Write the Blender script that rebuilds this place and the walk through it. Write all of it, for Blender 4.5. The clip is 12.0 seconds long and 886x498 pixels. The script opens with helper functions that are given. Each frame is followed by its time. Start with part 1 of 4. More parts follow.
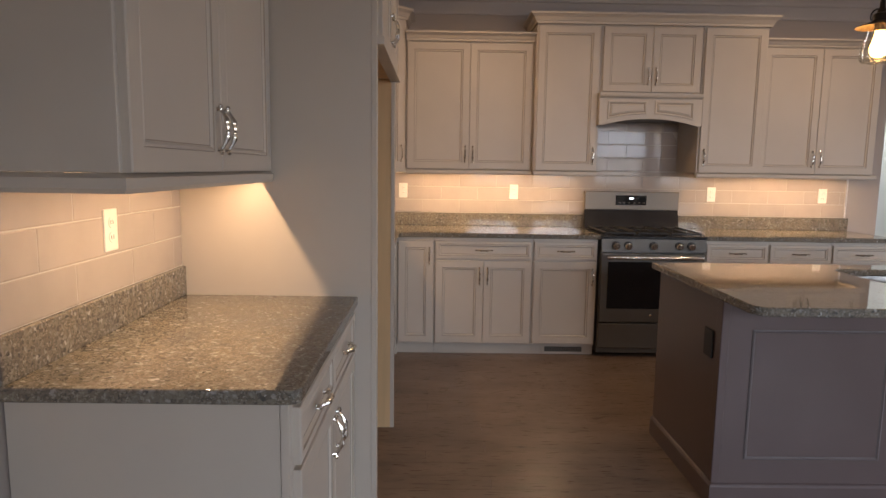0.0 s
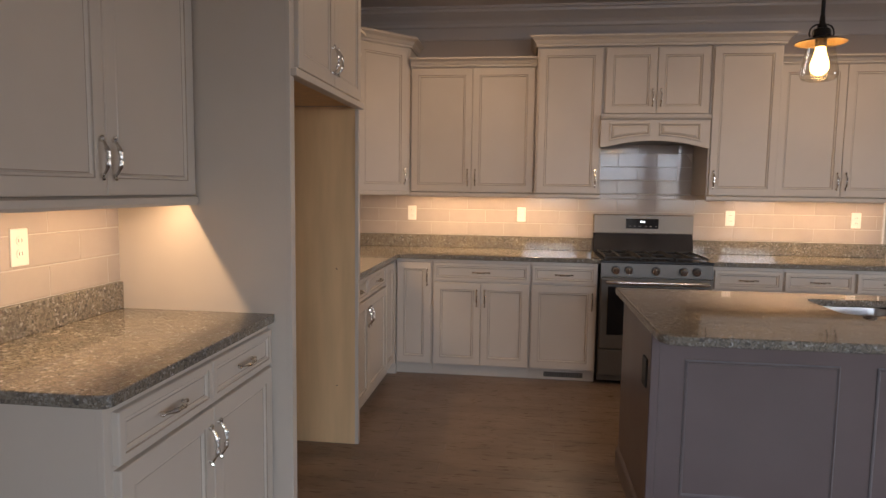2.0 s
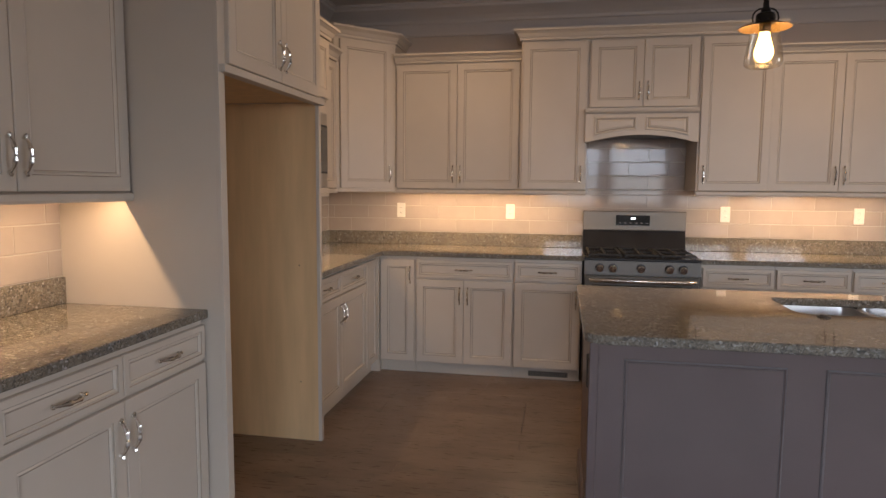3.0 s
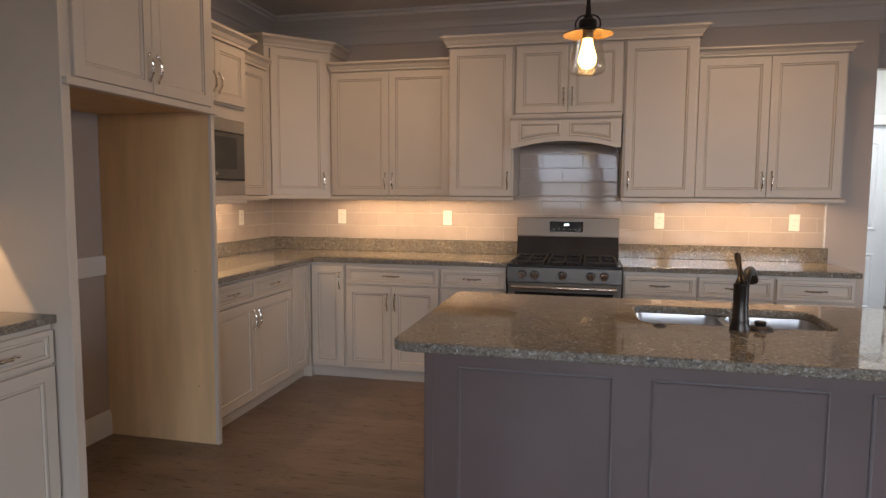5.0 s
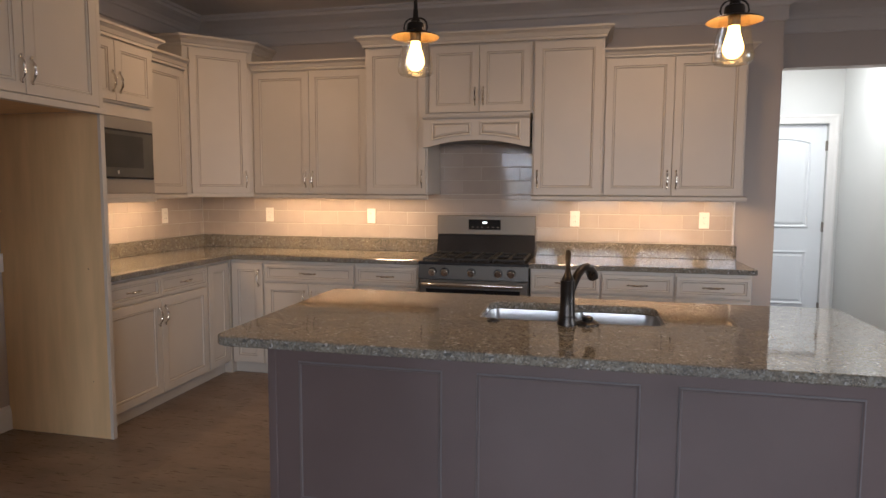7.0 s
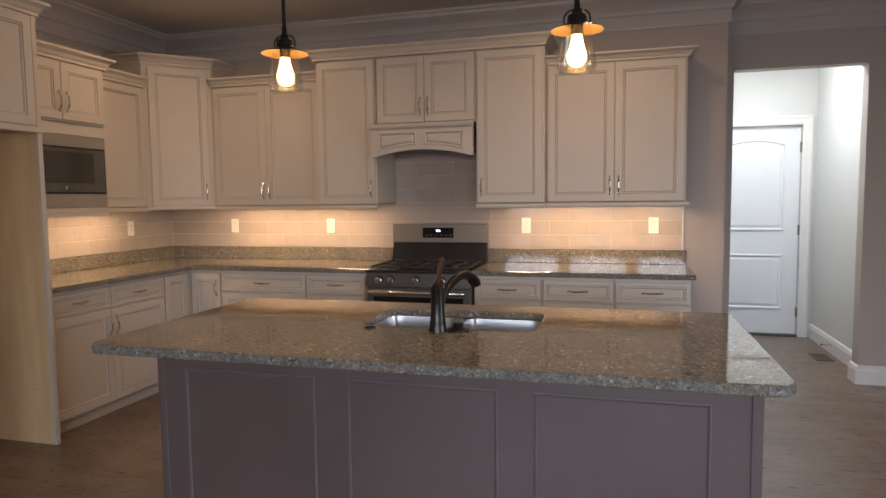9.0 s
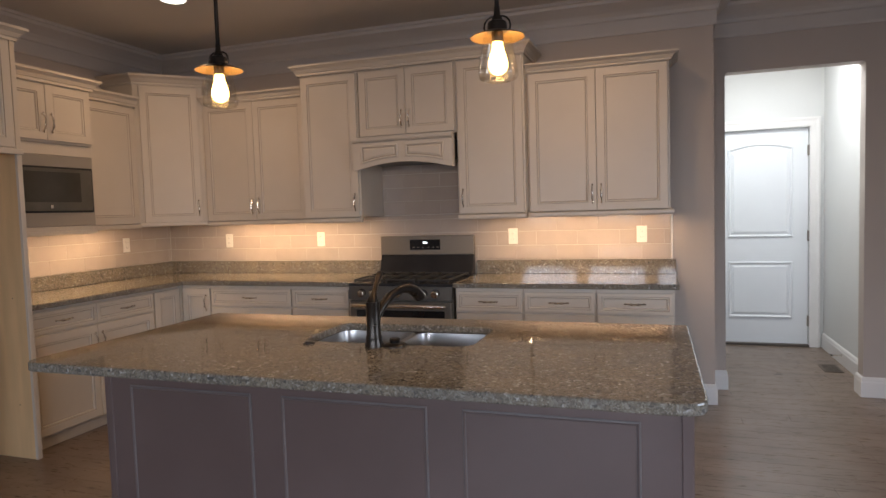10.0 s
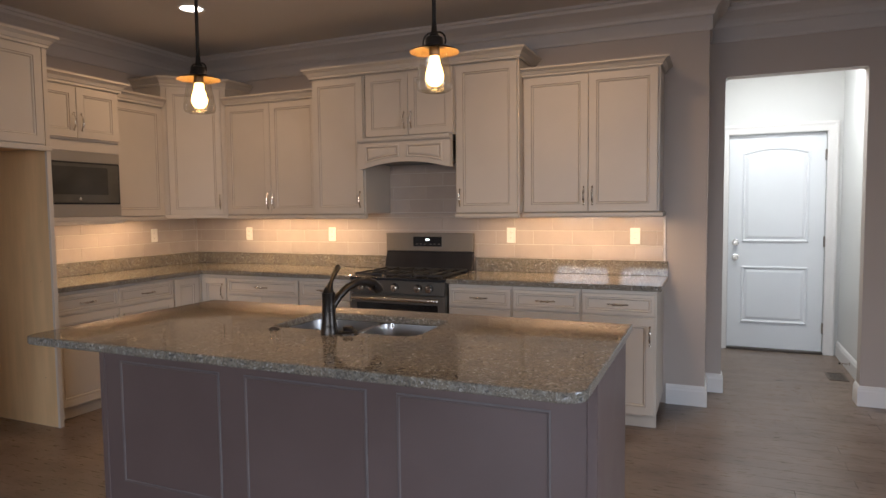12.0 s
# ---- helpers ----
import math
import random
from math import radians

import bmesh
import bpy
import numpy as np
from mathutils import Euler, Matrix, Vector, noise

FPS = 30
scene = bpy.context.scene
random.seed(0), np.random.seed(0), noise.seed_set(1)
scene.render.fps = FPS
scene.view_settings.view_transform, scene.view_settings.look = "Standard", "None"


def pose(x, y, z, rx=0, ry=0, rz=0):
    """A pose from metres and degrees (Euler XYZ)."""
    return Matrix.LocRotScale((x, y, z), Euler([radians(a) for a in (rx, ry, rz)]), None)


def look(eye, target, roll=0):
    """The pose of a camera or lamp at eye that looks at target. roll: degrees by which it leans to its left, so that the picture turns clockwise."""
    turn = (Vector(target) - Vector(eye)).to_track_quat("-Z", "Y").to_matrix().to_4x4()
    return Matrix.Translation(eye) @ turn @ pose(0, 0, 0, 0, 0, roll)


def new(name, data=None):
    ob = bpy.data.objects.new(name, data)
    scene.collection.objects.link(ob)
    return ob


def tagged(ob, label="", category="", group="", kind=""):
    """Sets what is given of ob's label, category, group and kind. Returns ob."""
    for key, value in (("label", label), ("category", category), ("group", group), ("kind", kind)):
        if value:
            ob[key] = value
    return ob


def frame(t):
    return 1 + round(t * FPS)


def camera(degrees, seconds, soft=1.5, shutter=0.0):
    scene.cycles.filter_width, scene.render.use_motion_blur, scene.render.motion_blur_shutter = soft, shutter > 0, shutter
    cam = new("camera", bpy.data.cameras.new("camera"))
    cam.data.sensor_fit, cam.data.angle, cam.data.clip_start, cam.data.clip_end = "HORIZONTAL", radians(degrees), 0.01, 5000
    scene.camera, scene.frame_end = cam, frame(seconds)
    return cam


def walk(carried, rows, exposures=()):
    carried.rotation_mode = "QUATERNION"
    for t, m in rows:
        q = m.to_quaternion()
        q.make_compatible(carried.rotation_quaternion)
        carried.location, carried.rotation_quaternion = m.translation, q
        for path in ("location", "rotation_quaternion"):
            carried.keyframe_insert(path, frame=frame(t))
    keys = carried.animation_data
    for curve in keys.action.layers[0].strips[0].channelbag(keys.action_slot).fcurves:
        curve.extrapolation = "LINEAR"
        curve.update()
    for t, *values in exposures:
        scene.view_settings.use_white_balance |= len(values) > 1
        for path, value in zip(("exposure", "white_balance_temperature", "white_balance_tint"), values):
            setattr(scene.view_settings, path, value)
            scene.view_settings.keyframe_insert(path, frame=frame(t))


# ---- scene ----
cam = camera(69.9, 12.0)
METRES, EYE, TILT, LEAN, TURN = 3.9, 1.405, 0.0, 0.0, -0.7
ROWS = [
    (0.0, 0.0, 0.0, 0.0, 0.11, -7.26, -0.84),
    (0.5, 0.038, -0.0032, -0.001, 5.62, -6.9, -0.26),
    (1.0, 0.0809, -0.0135, -0.0023, 7.13, -6.9, -0.49),
    (1.5, 0.125, -0.02, 0.0023, 7.78, -6.22, -0.2),
    (2.0, 0.17, -0.0027, 0.0039, 7.94, -5.39, -0.78),
    (2.5, 0.2272, 0.0227, 0.0034, 11.95, -5.75, -0.23),
    (3.0, 0.2712, 0.0239, 0.0012, 11.27, -5.54, -0.45),
    (5.0, 0.4566, 0.0601, 0.0044, 13.68, -5.05, -0.29),
    (5.5, 0.4935, 0.0609, 0.0028, 13.93, -5.43, 1.08),
    (6.0, 0.5421, 0.0602, 0.0046, 14.49, -6.1, -0.53),
    (6.5, 0.5762, 0.0685, 0.0058, 12.99, -5.57, -0.24),
    (8.5, 0.7314, 0.1074, 0.006, 16.17, -4.69, 0.16),
    (9.0, 0.7649, 0.1072, 0.0073, 16.04, -4.53, 0.7),
    (9.5, 0.8074, 0.1249, 0.0083, 16.06, -4.14, 1.2),
    (10.0, 0.8528, 0.1471, 0.0068, 19.08, -3.49, 1.76),
    (10.5, 0.8809, 0.1532, 0.0074, 20.42, -3.03, 1.31),
    (11.0, 0.9136, 0.149, 0.0075, 22.29, -3.44, 0.15),
    (11.5, 0.947, 0.1386, 0.0074, 24.61, -3.81, 0.52),
    (12.0, 0.9659, 0.1404, 0.0079, 23.8, -3.67, 0.65),
]
walk(cam, [(t, pose(0, 0, EYE, TILT, LEAN, TURN) @ pose(METRES * x, METRES * y, METRES * z, 90 + pitch, roll, yaw)) for t, x, y, z, yaw, pitch, roll in ROWS])

# ---- world and light ----
world = bpy.data.worlds.new("sky")
scene.world = world
world.use_nodes = True
wn = world.node_tree
sky = wn.nodes.new("ShaderNodeTexSky")
sky.sky_type, sky.sun_disc = "NISHITA", False
sky.sun_elevation, sky.sun_rotation = radians(22), radians(150)
wn.nodes["Background"].inputs["Strength"].default_value = 0.08
wn.links.new(sky.outputs[0], wn.nodes["Background"].inputs["Color"])


def lamp(name, kind, m, power, color, **kw):
    data = bpy.data.lights.new(name, kind)
    data.energy, data.color = power, color
    for key, value in kw.items():
        if key == "shape":
            data.shape = value
        elif key == "size":
            data.size = value
        elif key == "size_y":
            data.size_y = value
        elif key == "spread":
            data.spread = value
        elif key == "radius":
            data.shadow_soft_size = value
        elif key == "angle":
            data.angle = value
    ob = new(name, data)
    ob.matrix_basis = m
    return ob


lamp("sun", "SUN", look((0, -6, 9), (0, 0, 5)), 0.8, (1.0, 0.95, 0.88), angle=radians(12))
WARM, COOL, WHITE = (1.0, 0.66, 0.38), (0.69, 0.80, 1.0), (1.0, 0.63, 0.34)
# daylight through unseen windows behind the camera; the eastern two are added
for wx in (1.25, 2.6, 3.95, 5.3):
    lamp("window_light", "AREA", pose(wx, -3.31, 1.68, 50, 0, 0), 43, COOL, shape="RECTANGLE", size=1.1, size_y=1.5, spread=radians(110))
# side light from an added window, to lift the right-hand floor
lamp("window_light", "AREA", pose(6.71, 1.9, 1.35, 54, 0, 90), 64, COOL, shape="RECTANGLE", size=1.7, size_y=2.0, spread=radians(130))
# under-cabinet strips
lamp("strip_light", "AREA", pose(-0.6495, 1.79, 1.380, 0, 0, 90), 5.6, WARM, shape="RECTANGLE", size=0.9, size_y=0.004)
lamp("strip_light", "AREA", pose(0.42, 5.038, 1.394), 11.5, WARM, shape="RECTANGLE", size=1.35, size_y=0.004)
lamp("strip_light", "AREA", pose(2.78, 5.038, 1.394), 9.3, WARM, shape="RECTANGLE", size=1.2, size_y=0.004)
lamp("strip_light", "AREA", pose(-0.50, 3.70, 1.365, 0, 0, 90), 4.8, WARM, shape="RECTANGLE", size=0.6, size_y=0.02)
lamp("strip_light", "AREA", pose(-0.665, 4.34, 1.394, 0, 0, 90), 4.0, WARM, shape="RECTANGLE", size=0.45, size_y=0.02)
# pendant bulbs, ceiling cans (the one at x 2.9 unseen, added), unseen hall light
for px in (1.763, 2.852):
    lamp("bulb_light", "POINT", pose(px, 2.60, 1.925), 7.5, (1.0, 0.60, 0.27), radius=0.03)
for cx, cy in ((0.32, 4.06), (2.9, 4.06)):
    lamp("can_lamp", "AREA", pose(cx, cy, 2.868), 8.5, WHITE, shape="DISK", size=0.13, spread=radians(165))
lamp("hall_lamp", "AREA", pose(4.25, 6.35, 2.85), 31, (0.93, 0.97, 1.0), shape="DISK", size=0.3)


# ---- materials ----
def material(name, color, rough=0.5, metal=0.0, spec=0.5):
    m = bpy.data.materials.new(name)
    m.use_nodes = True
    b = m.node_tree.nodes["Principled BSDF"]
    b.inputs["Base Color"].default_value = (*color, 1)
    b.inputs["Roughness"].default_value = rough
    b.inputs["Metallic"].default_value = metal
    b.inputs["Specular IOR Level"].default_value = spec
    return m


def node(m, kind, **inputs):
    n = m.node_tree.nodes.new(kind)
    for key, value in inputs.items():
        n.inputs[key.replace("_", " ")].default_value = value
    return n


def link(m, a, b):
    m.node_tree.links.new(a, b)


def coords(m, scale=(1, 1, 1)):
    g = m.node_tree.nodes.new("ShaderNodeNewGeometry")
    mp = m.node_tree.nodes.new("ShaderNodeMapping")
    mp.inputs["Scale"].default_value = scale
    link(m, g.outputs["Position"], mp.inputs["Vector"])
    return mp.outputs["Vector"]


def ramp(m, fac, stops):
    r = m.node_tree.nodes.new("ShaderNodeValToRGB")
    while len(r.color_ramp.elements) < len(stops):
        r.color_ramp.elements.new(0.5)
    for e, (p, c) in zip(r.color_ramp.elements, stops):
        e.position, e.color = p, (*c, 1)
    link(m, fac, r.inputs["Fac"])
    return r.outputs["Color"]


def relief(m, height, strength, distance):
    b = m.node_tree.nodes["Principled BSDF"]
    bump = node(m, "ShaderNodeBump", Strength=strength, Distance=distance)
    link(m, height, bump.inputs["Height"])
    link(m, bump.outputs["Normal"], b.inputs["Normal"])


def mottled(name, color, rough, amount=0.06, scale=3.0, grain=180.0, bump=0.06, metal=0.0, stretch=(1, 1, 1), spec=0.5):
    """Paint or metal with soft large stains, fine grain and slight relief."""
    m = material(name, color, rough, metal, spec)
    b = m.node_tree.nodes["Principled BSDF"]
    v = coords(m, stretch)
    big = node(m, "ShaderNodeTexNoise", Scale=scale, Detail=5.0)
    fine = node(m, "ShaderNodeTexNoise", Scale=grain, Detail=3.0)
    link(m, v, big.inputs["Vector"]), link(m, v, fine.inputs["Vector"])
    lo = tuple(max(0, c * (1 - amount)) for c in color)
    hi = tuple(min(1, c * (1 + amount)) for c in color)
    link(m, ramp(m, big.outputs["Fac"], [(0.3, lo), (0.7, hi)]), b.inputs["Base Color"])
    r = ramp(m, big.outputs["Fac"], [(0.3, (rough * 0.88,) * 3), (0.7, (min(1, rough * 1.12),) * 3)])
    link(m, r, b.inputs["Roughness"])
    relief(m, fine.outputs["Fac"], bump, 0.002)
    return m


PAINT = mottled("cabinet_paint", (0.54, 0.477, 0.402), 0.42, 0.04, 2.5, 90, 0.05)
GLAZE = mottled("cabinet_glaze", (0.34, 0.285, 0.225), 0.5, 0.2, 8)
ISLAND = mottled("island_paint", (0.118, 0.081, 0.074), 0.32, 0.08, 2.5, 90, 0.05)
ISLAND_GLAZE = mottled("island_glaze", (0.135, 0.115, 0.11), 0.45, 0.15, 8)
WALL = mottled("wall_paint", (0.44, 0.385, 0.345), 0.75, 0.03, 1.5, 260, 0.12)
HALLWALL = mottled("hall_paint", (0.60, 0.60, 0.585), 0.75, 0.03, 1.5, 260, 0.12)
CEIL = mottled("ceiling_paint", (0.56, 0.52, 0.48), 0.85, 0.03, 1.2, 200, 0.12)
TRIM = mottled("trim_paint", (0.72, 0.70, 0.68), 0.4, 0.03, 3, 120, 0.04)
# white trim paint again, darkened for the dim light under the ceiling
CROWNM = mottled("crown_paint_dimmed", (0.49, 0.45, 0.42), 0.45, 0.03, 3, 120, 0.04)
DOORM = mottled("door_paint", (0.74, 0.76, 0.78), 0.4, 0.02, 3, 120, 0.04)
MAPLE = mottled("raw_maple_board", (0.64, 0.44, 0.235), 0.8, 0.09, 3.0, 60, 0.04, stretch=(6, 6, 0.7))
STEEL = mottled("slate_steel", (0.20, 0.172, 0.14), 0.42, 0.05, 4, 220, 0.05, 0.35, stretch=(0.15, 1, 1))
PANELSTEEL = mottled("range_panel_steel", (0.085, 0.078, 0.068), 0.36, 0.08, 4, 200, 0.05, 0.4)
LIGHTSTEEL = mottled("microwave_steel", (0.36, 0.33, 0.29), 0.36, 0.05, 4, 220, 0.05, 0.6, stretch=(1, 0.15, 1))
DARKSTEEL = mottled("dark_steel", (0.15, 0.135, 0.115), 0.38, 0.08, 4, 200, 0.05, 0.55)
CHROME = mottled("brushed_nickel", (0.76, 0.72, 0.66), 0.2, 0.05, 20, 300, 0.03, 1.0)
BASIN = mottled("sink_steel", (0.48, 0.46, 0.44), 0.3, 0.06, 6, 250, 0.04, 1.0)
BLACKGLASS = mottled("black_glass", (0.012, 0.012, 0.013), 0.08, 0.2, 4, 100, 0.0)
SMOKE = mottled("smoked_glass", (0.085, 0.08, 0.068), 0.1, 0.2, 4, 100, 0.0)
DOORGLASS = mottled("microwave_window", (0.042, 0.04, 0.034), 0.1, 0.2, 4, 100, 0.0)
ENAMEL = mottled("black_enamel", (0.018, 0.018, 0.02), 0.22, 0.2, 6, 120, 0.03)
IRON = mottled("cast_iron", (0.02, 0.02, 0.02), 0.6, 0.3, 30, 200, 0.3)
BRONZE = mottled("oiled_bronze", (0.045, 0.038, 0.033), 0.3, 0.3, 12, 150, 0.05, 0.8)
COPPER = mottled("copper_shade", (0.135, 0.085, 0.034), 0.35, 0.12, 8, 150, 0.05, 0.6)
PLASTIC = mottled("white_plastic", (0.78, 0.75, 0.68), 0.35, 0.02, 8, 200, 0.02)
SLOT = mottled("dark_slot", (0.03, 0.03, 0.03), 0.6, 0.1)
GROUT = mottled("grout", (0.50, 0.45, 0.395), 0.85, 0.06, 12, 300, 0.25)
RUBBER = mottled("dark_threshold", (0.07, 0.055, 0.045), 0.5, 0.1)
CAP = mottled("stained_wood_cap", (0.10, 0.075, 0.058), 0.4, 0.15, 5, 80, 0.06, stretch=(1, 8, 8))


def make_granite():
    m = material("speckled_granite", (0.3, 0.27, 0.22), 0.12)
    b = m.node_tree.nodes["Principled BSDF"]
    v = coords(m)
    warp = node(m, "ShaderNodeTexNoise", Scale=70.0, Detail=3.0)
    link(m, v, warp.inputs["Vector"])
    bend = m.node_tree.nodes.new("ShaderNodeVectorMath")
    bend.operation = "MULTIPLY_ADD"
    bend.inputs[1].default_value = (0.012, 0.012, 0.012)
    link(m, warp.outputs["Color"], bend.inputs[0]), link(m, v, bend.inputs[2])
    crystal = node(m, "ShaderNodeTexVoronoi", Scale=120.0)
    small = node(m, "ShaderNodeTexVoronoi", Scale=250.0)
    cloud = node(m, "ShaderNodeTexNoise", Scale=26.0, Detail=6.0, Roughness=0.65)
    drift = node(m, "ShaderNodeTexNoise", Scale=7.0, Detail=4.0)
    for n in (crystal, small):
        link(m, bend.outputs[0], n.inputs["Vector"])
    for n in (cloud, drift):
        link(m, v, n.inputs["Vector"])
    sep, sep2 = m.node_tree.nodes.new("ShaderNodeSeparateColor"), m.node_tree.nodes.new("ShaderNodeSeparateColor")
    link(m, crystal.outputs["Color"], sep.inputs[0]), link(m, small.outputs["Color"], sep2.inputs[0])
    a = ramp(m, sep.outputs[0], [(0.0, (0.075, 0.073, 0.069)), (0.18, (0.125, 0.113, 0.094)), (0.45, (0.18, 0.162, 0.13)), (0.8, (0.235, 0.216, 0.182)), (0.92, (0.28, 0.27, 0.25)), (0.98, (0.42, 0.41, 0.39))])
    c = ramp(m, sep2.outputs[1], [(0.0, (0.09, 0.083, 0.072)), (0.35, (0.152, 0.132, 0.101)), (0.75, (0.212, 0.186, 0.147)), (0.97, (0.31, 0.288, 0.25))])
    mix = node(m, "ShaderNodeMix")
    mix.data_type = "RGBA"
    link(m, ramp(m, cloud.outputs["Fac"], [(0.42, (0.0,) * 3), (0.58, (1.0,) * 3)]), mix.inputs["Factor"])
    link(m, a, mix.inputs["A"]), link(m, c, mix.inputs["B"])
    tone = node(m, "ShaderNodeMix")
    tone.data_type, tone.blend_type = "RGBA", "MULTIPLY"
    tone.inputs["Factor"].default_value = 1.0
    link(m, mix.outputs["Result"], tone.inputs["A"])
    link(m, ramp(m, drift.outputs["Fac"], [(0.3, (0.86, 0.87, 0.9)), (0.7, (1.12, 1.06, 0.98))]), tone.inputs["B"])
    link(m, tone.outputs["Result"], b.inputs["Base Color"])
    link(m, ramp(m, cloud.outputs["Fac"], [(0.3, (0.03,) * 3), (0.75, (0.07,) * 3)]), b.inputs["Roughness"])
    return m


def make_tile():
    m = material("glazed_tile", (0.42, 0.36, 0.315), 0.07, 0.0, 0.32)
    b = m.node_tree.nodes["Principled BSDF"]
    info = m.node_tree.nodes.new("ShaderNodeObjectInfo")
    v = coords(m)
    n = node(m, "ShaderNodeTexNoise", Scale=9.0, Detail=3.0)
    link(m, v, n.inputs["Vector"])
    add = m.node_tree.nodes.new("ShaderNodeMath")
    add.operation = "MULTIPLY_ADD"
    add.inputs[1].default_value = 0.5
    link(m, info.outputs["Random"], add.inputs[0]), link(m, n.outputs["Fac"], add.inputs[2])
    link(m, ramp(m, add.outputs[0], [(0.3, (0.375, 0.325, 0.285)), (1.0, (0.43, 0.37, 0.325))]), b.inputs["Base Color"])
    relief(m, n.outputs["Fac"], 0.06, 0.004)
    return m


def make_floor():
    m = material("stained_oak_plank", (0.1, 0.07, 0.05), 0.38)
    b = m.node_tree.nodes["Principled BSDF"]
    info = m.node_tree.nodes.new("ShaderNodeObjectInfo")
    geo = m.node_tree.nodes.new("ShaderNodeNewGeometry")
    grain = node(m, "ShaderNodeTexNoise", Scale=9.0, Detail=8.0, Roughness=0.65)
    stain = node(m, "ShaderNodeTexNoise", Scale=3.4, Detail=7.0, Roughness=0.6)
    knots = node(m, "ShaderNodeTexVoronoi", Scale=2.1)
    link(m, coords(m, (1.0, 9.0, 9.0)), grain.inputs["Vector"])
    link(m, coords(m, (0.8, 1.8, 1.0)), stain.inputs["Vector"])
    link(m, coords(m, (0.9, 2.4, 1.0)), knots.inputs["Vector"])
    s1 = m.node_tree.nodes.new("ShaderNodeMath")
    s1.operation = "MULTIPLY_ADD"
    s1.inputs[1].default_value = 0.07
    link(m, info.outputs["Random"], s1.inputs[0]), link(m, stain.outputs["Fac"], s1.inputs[2])
    s2 = m.node_tree.nodes.new("ShaderNodeMath")
    s2.operation = "MULTIPLY_ADD"
    s2.inputs[1].default_value = 0.07
    link(m, geo.outputs["Random Per Island"], s2.inputs[0]), link(m, s1.outputs[0], s2.inputs[2])
    s3 = m.node_tree.nodes.new("ShaderNodeMath")
    s3.operation = "MULTIPLY_ADD"
    s3.inputs[1].default_value = 0.27
    link(m, grain.outputs["Fac"], s3.inputs[0]), link(m, s2.outputs[0], s3.inputs[2])
    wood = ramp(m, s3.outputs[0], [(0.42, (0.092, 0.062, 0.045)), (0.6, (0.146, 0.100, 0.072)), (0.85, (0.20, 0.144, 0.106))])
    dark = ramp(m, knots.outputs["Distance"], [(0.0, (0.25, 0.22, 0.2)), (0.07, (0.9, 0.9, 0.9)), (0.12, (1, 1, 1))])
    mix = node(m, "ShaderNodeMix", Factor=1.0)
    mix.data_type, mix.blend_type = "RGBA", "MULTIPLY"
    mix.inputs["Factor"].default_value = 1.0
    link(m, wood, mix.inputs["A"]), link(m, dark, mix.inputs["B"])
    link(m, mix.outputs["Result"], b.inputs["Base Color"])
    link(m, ramp(m, grain.outputs["Fac"], [(0.3, (0.24,) * 3), (0.7, (0.38,) * 3)]), b.inputs["Roughness"])
    relief(m, stain.outputs["Fac"], 0.25, 0.004)
    return m


def make_glass(name, tint=(1, 1, 1)):
    m = bpy.data.materials.new(name)
    m.use_nodes = True
    t = m.node_tree
    t.nodes.clear()
    out = t.nodes.new("ShaderNodeOutputMaterial")
    clear, gloss = t.nodes.new("ShaderNodeBsdfTransparent"), t.nodes.new("ShaderNodeBsdfGlossy")
    mix, fr = t.nodes.new("ShaderNodeMixShader"), t.nodes.new("ShaderNodeLayerWeight")
    clear.inputs["Color"].default_value = (*tint, 1)
    gloss.inputs["Roughness"].default_value = 0.08
    fr.inputs["Blend"].default_value = 0.3
    power = t.nodes.new("ShaderNodeMath")
    power.operation = "MULTIPLY_ADD"
    power.inputs[1].default_value, power.inputs[2].default_value = 0.55, 0.05
    t.links.new(fr.outputs["Facing"], power.inputs[0])
    t.links.new(power.outputs[0], mix.inputs[0])
    t.links.new(clear.outputs[0], mix.inputs[1]), t.links.new(gloss.outputs[0], mix.inputs[2])
    t.links.new(mix.outputs[0], out.inputs[0])
    return m


def make_glow(name, color, strength):
    m = material(name, color, 0.5)
    b = m.node_tree.nodes["Principled BSDF"]
    b.inputs["Emission Color"].default_value = (*color, 1)
    b.inputs["Emission Strength"].default_value = strength
    return m


GRANITE, TILE, OAK = make_granite(), make_tile(), make_floor()
GLASS = make_glass("clear_glass", (0.97, 0.95, 0.9))
BULB = make_glow("glowing_bulb", (1.0, 0.62, 0.22), 9.0)
CANGLOW = make_glow("can_diffuser", (1.0, 0.95, 0.9), 6.0)
DIGITS = make_glow("clock_digits", (0.85, 0.95, 1.0), 3.0)


# ---- builders ----
def finish(bm, name, mats, smooth=False):
    me = bpy.data.meshes.new(name)
    bmesh.ops.recalc_face_normals(bm, faces=bm.faces[:])
    bm.to_mesh(me)
    bm.free()
    for m in mats if isinstance(mats, (list, tuple)) else [mats]:
        me.materials.append(m)
    if smooth:
        for p in me.polygons:
            p.use_smooth = True
        me.set_sharp_from_angle(angle=radians(38))
    return me


def part(name, bm, mats, parent, label="", smooth=False):
    ob = new(name, finish(bm, name, mats, smooth))
    ob.parent = parent
    return tagged(ob, label)


def thing(name, m, label, category, group="", kind=""):
    ob = new(name)
    ob.empty_display_size = 0.1
    ob.matrix_basis = m
    return tagged(ob, label, category, group, kind)


def solid(name, bm, mats, label, category, group="", kind="", smooth=False):
    return tagged(new(name, finish(bm, name, mats, smooth)), label, category, group, kind)


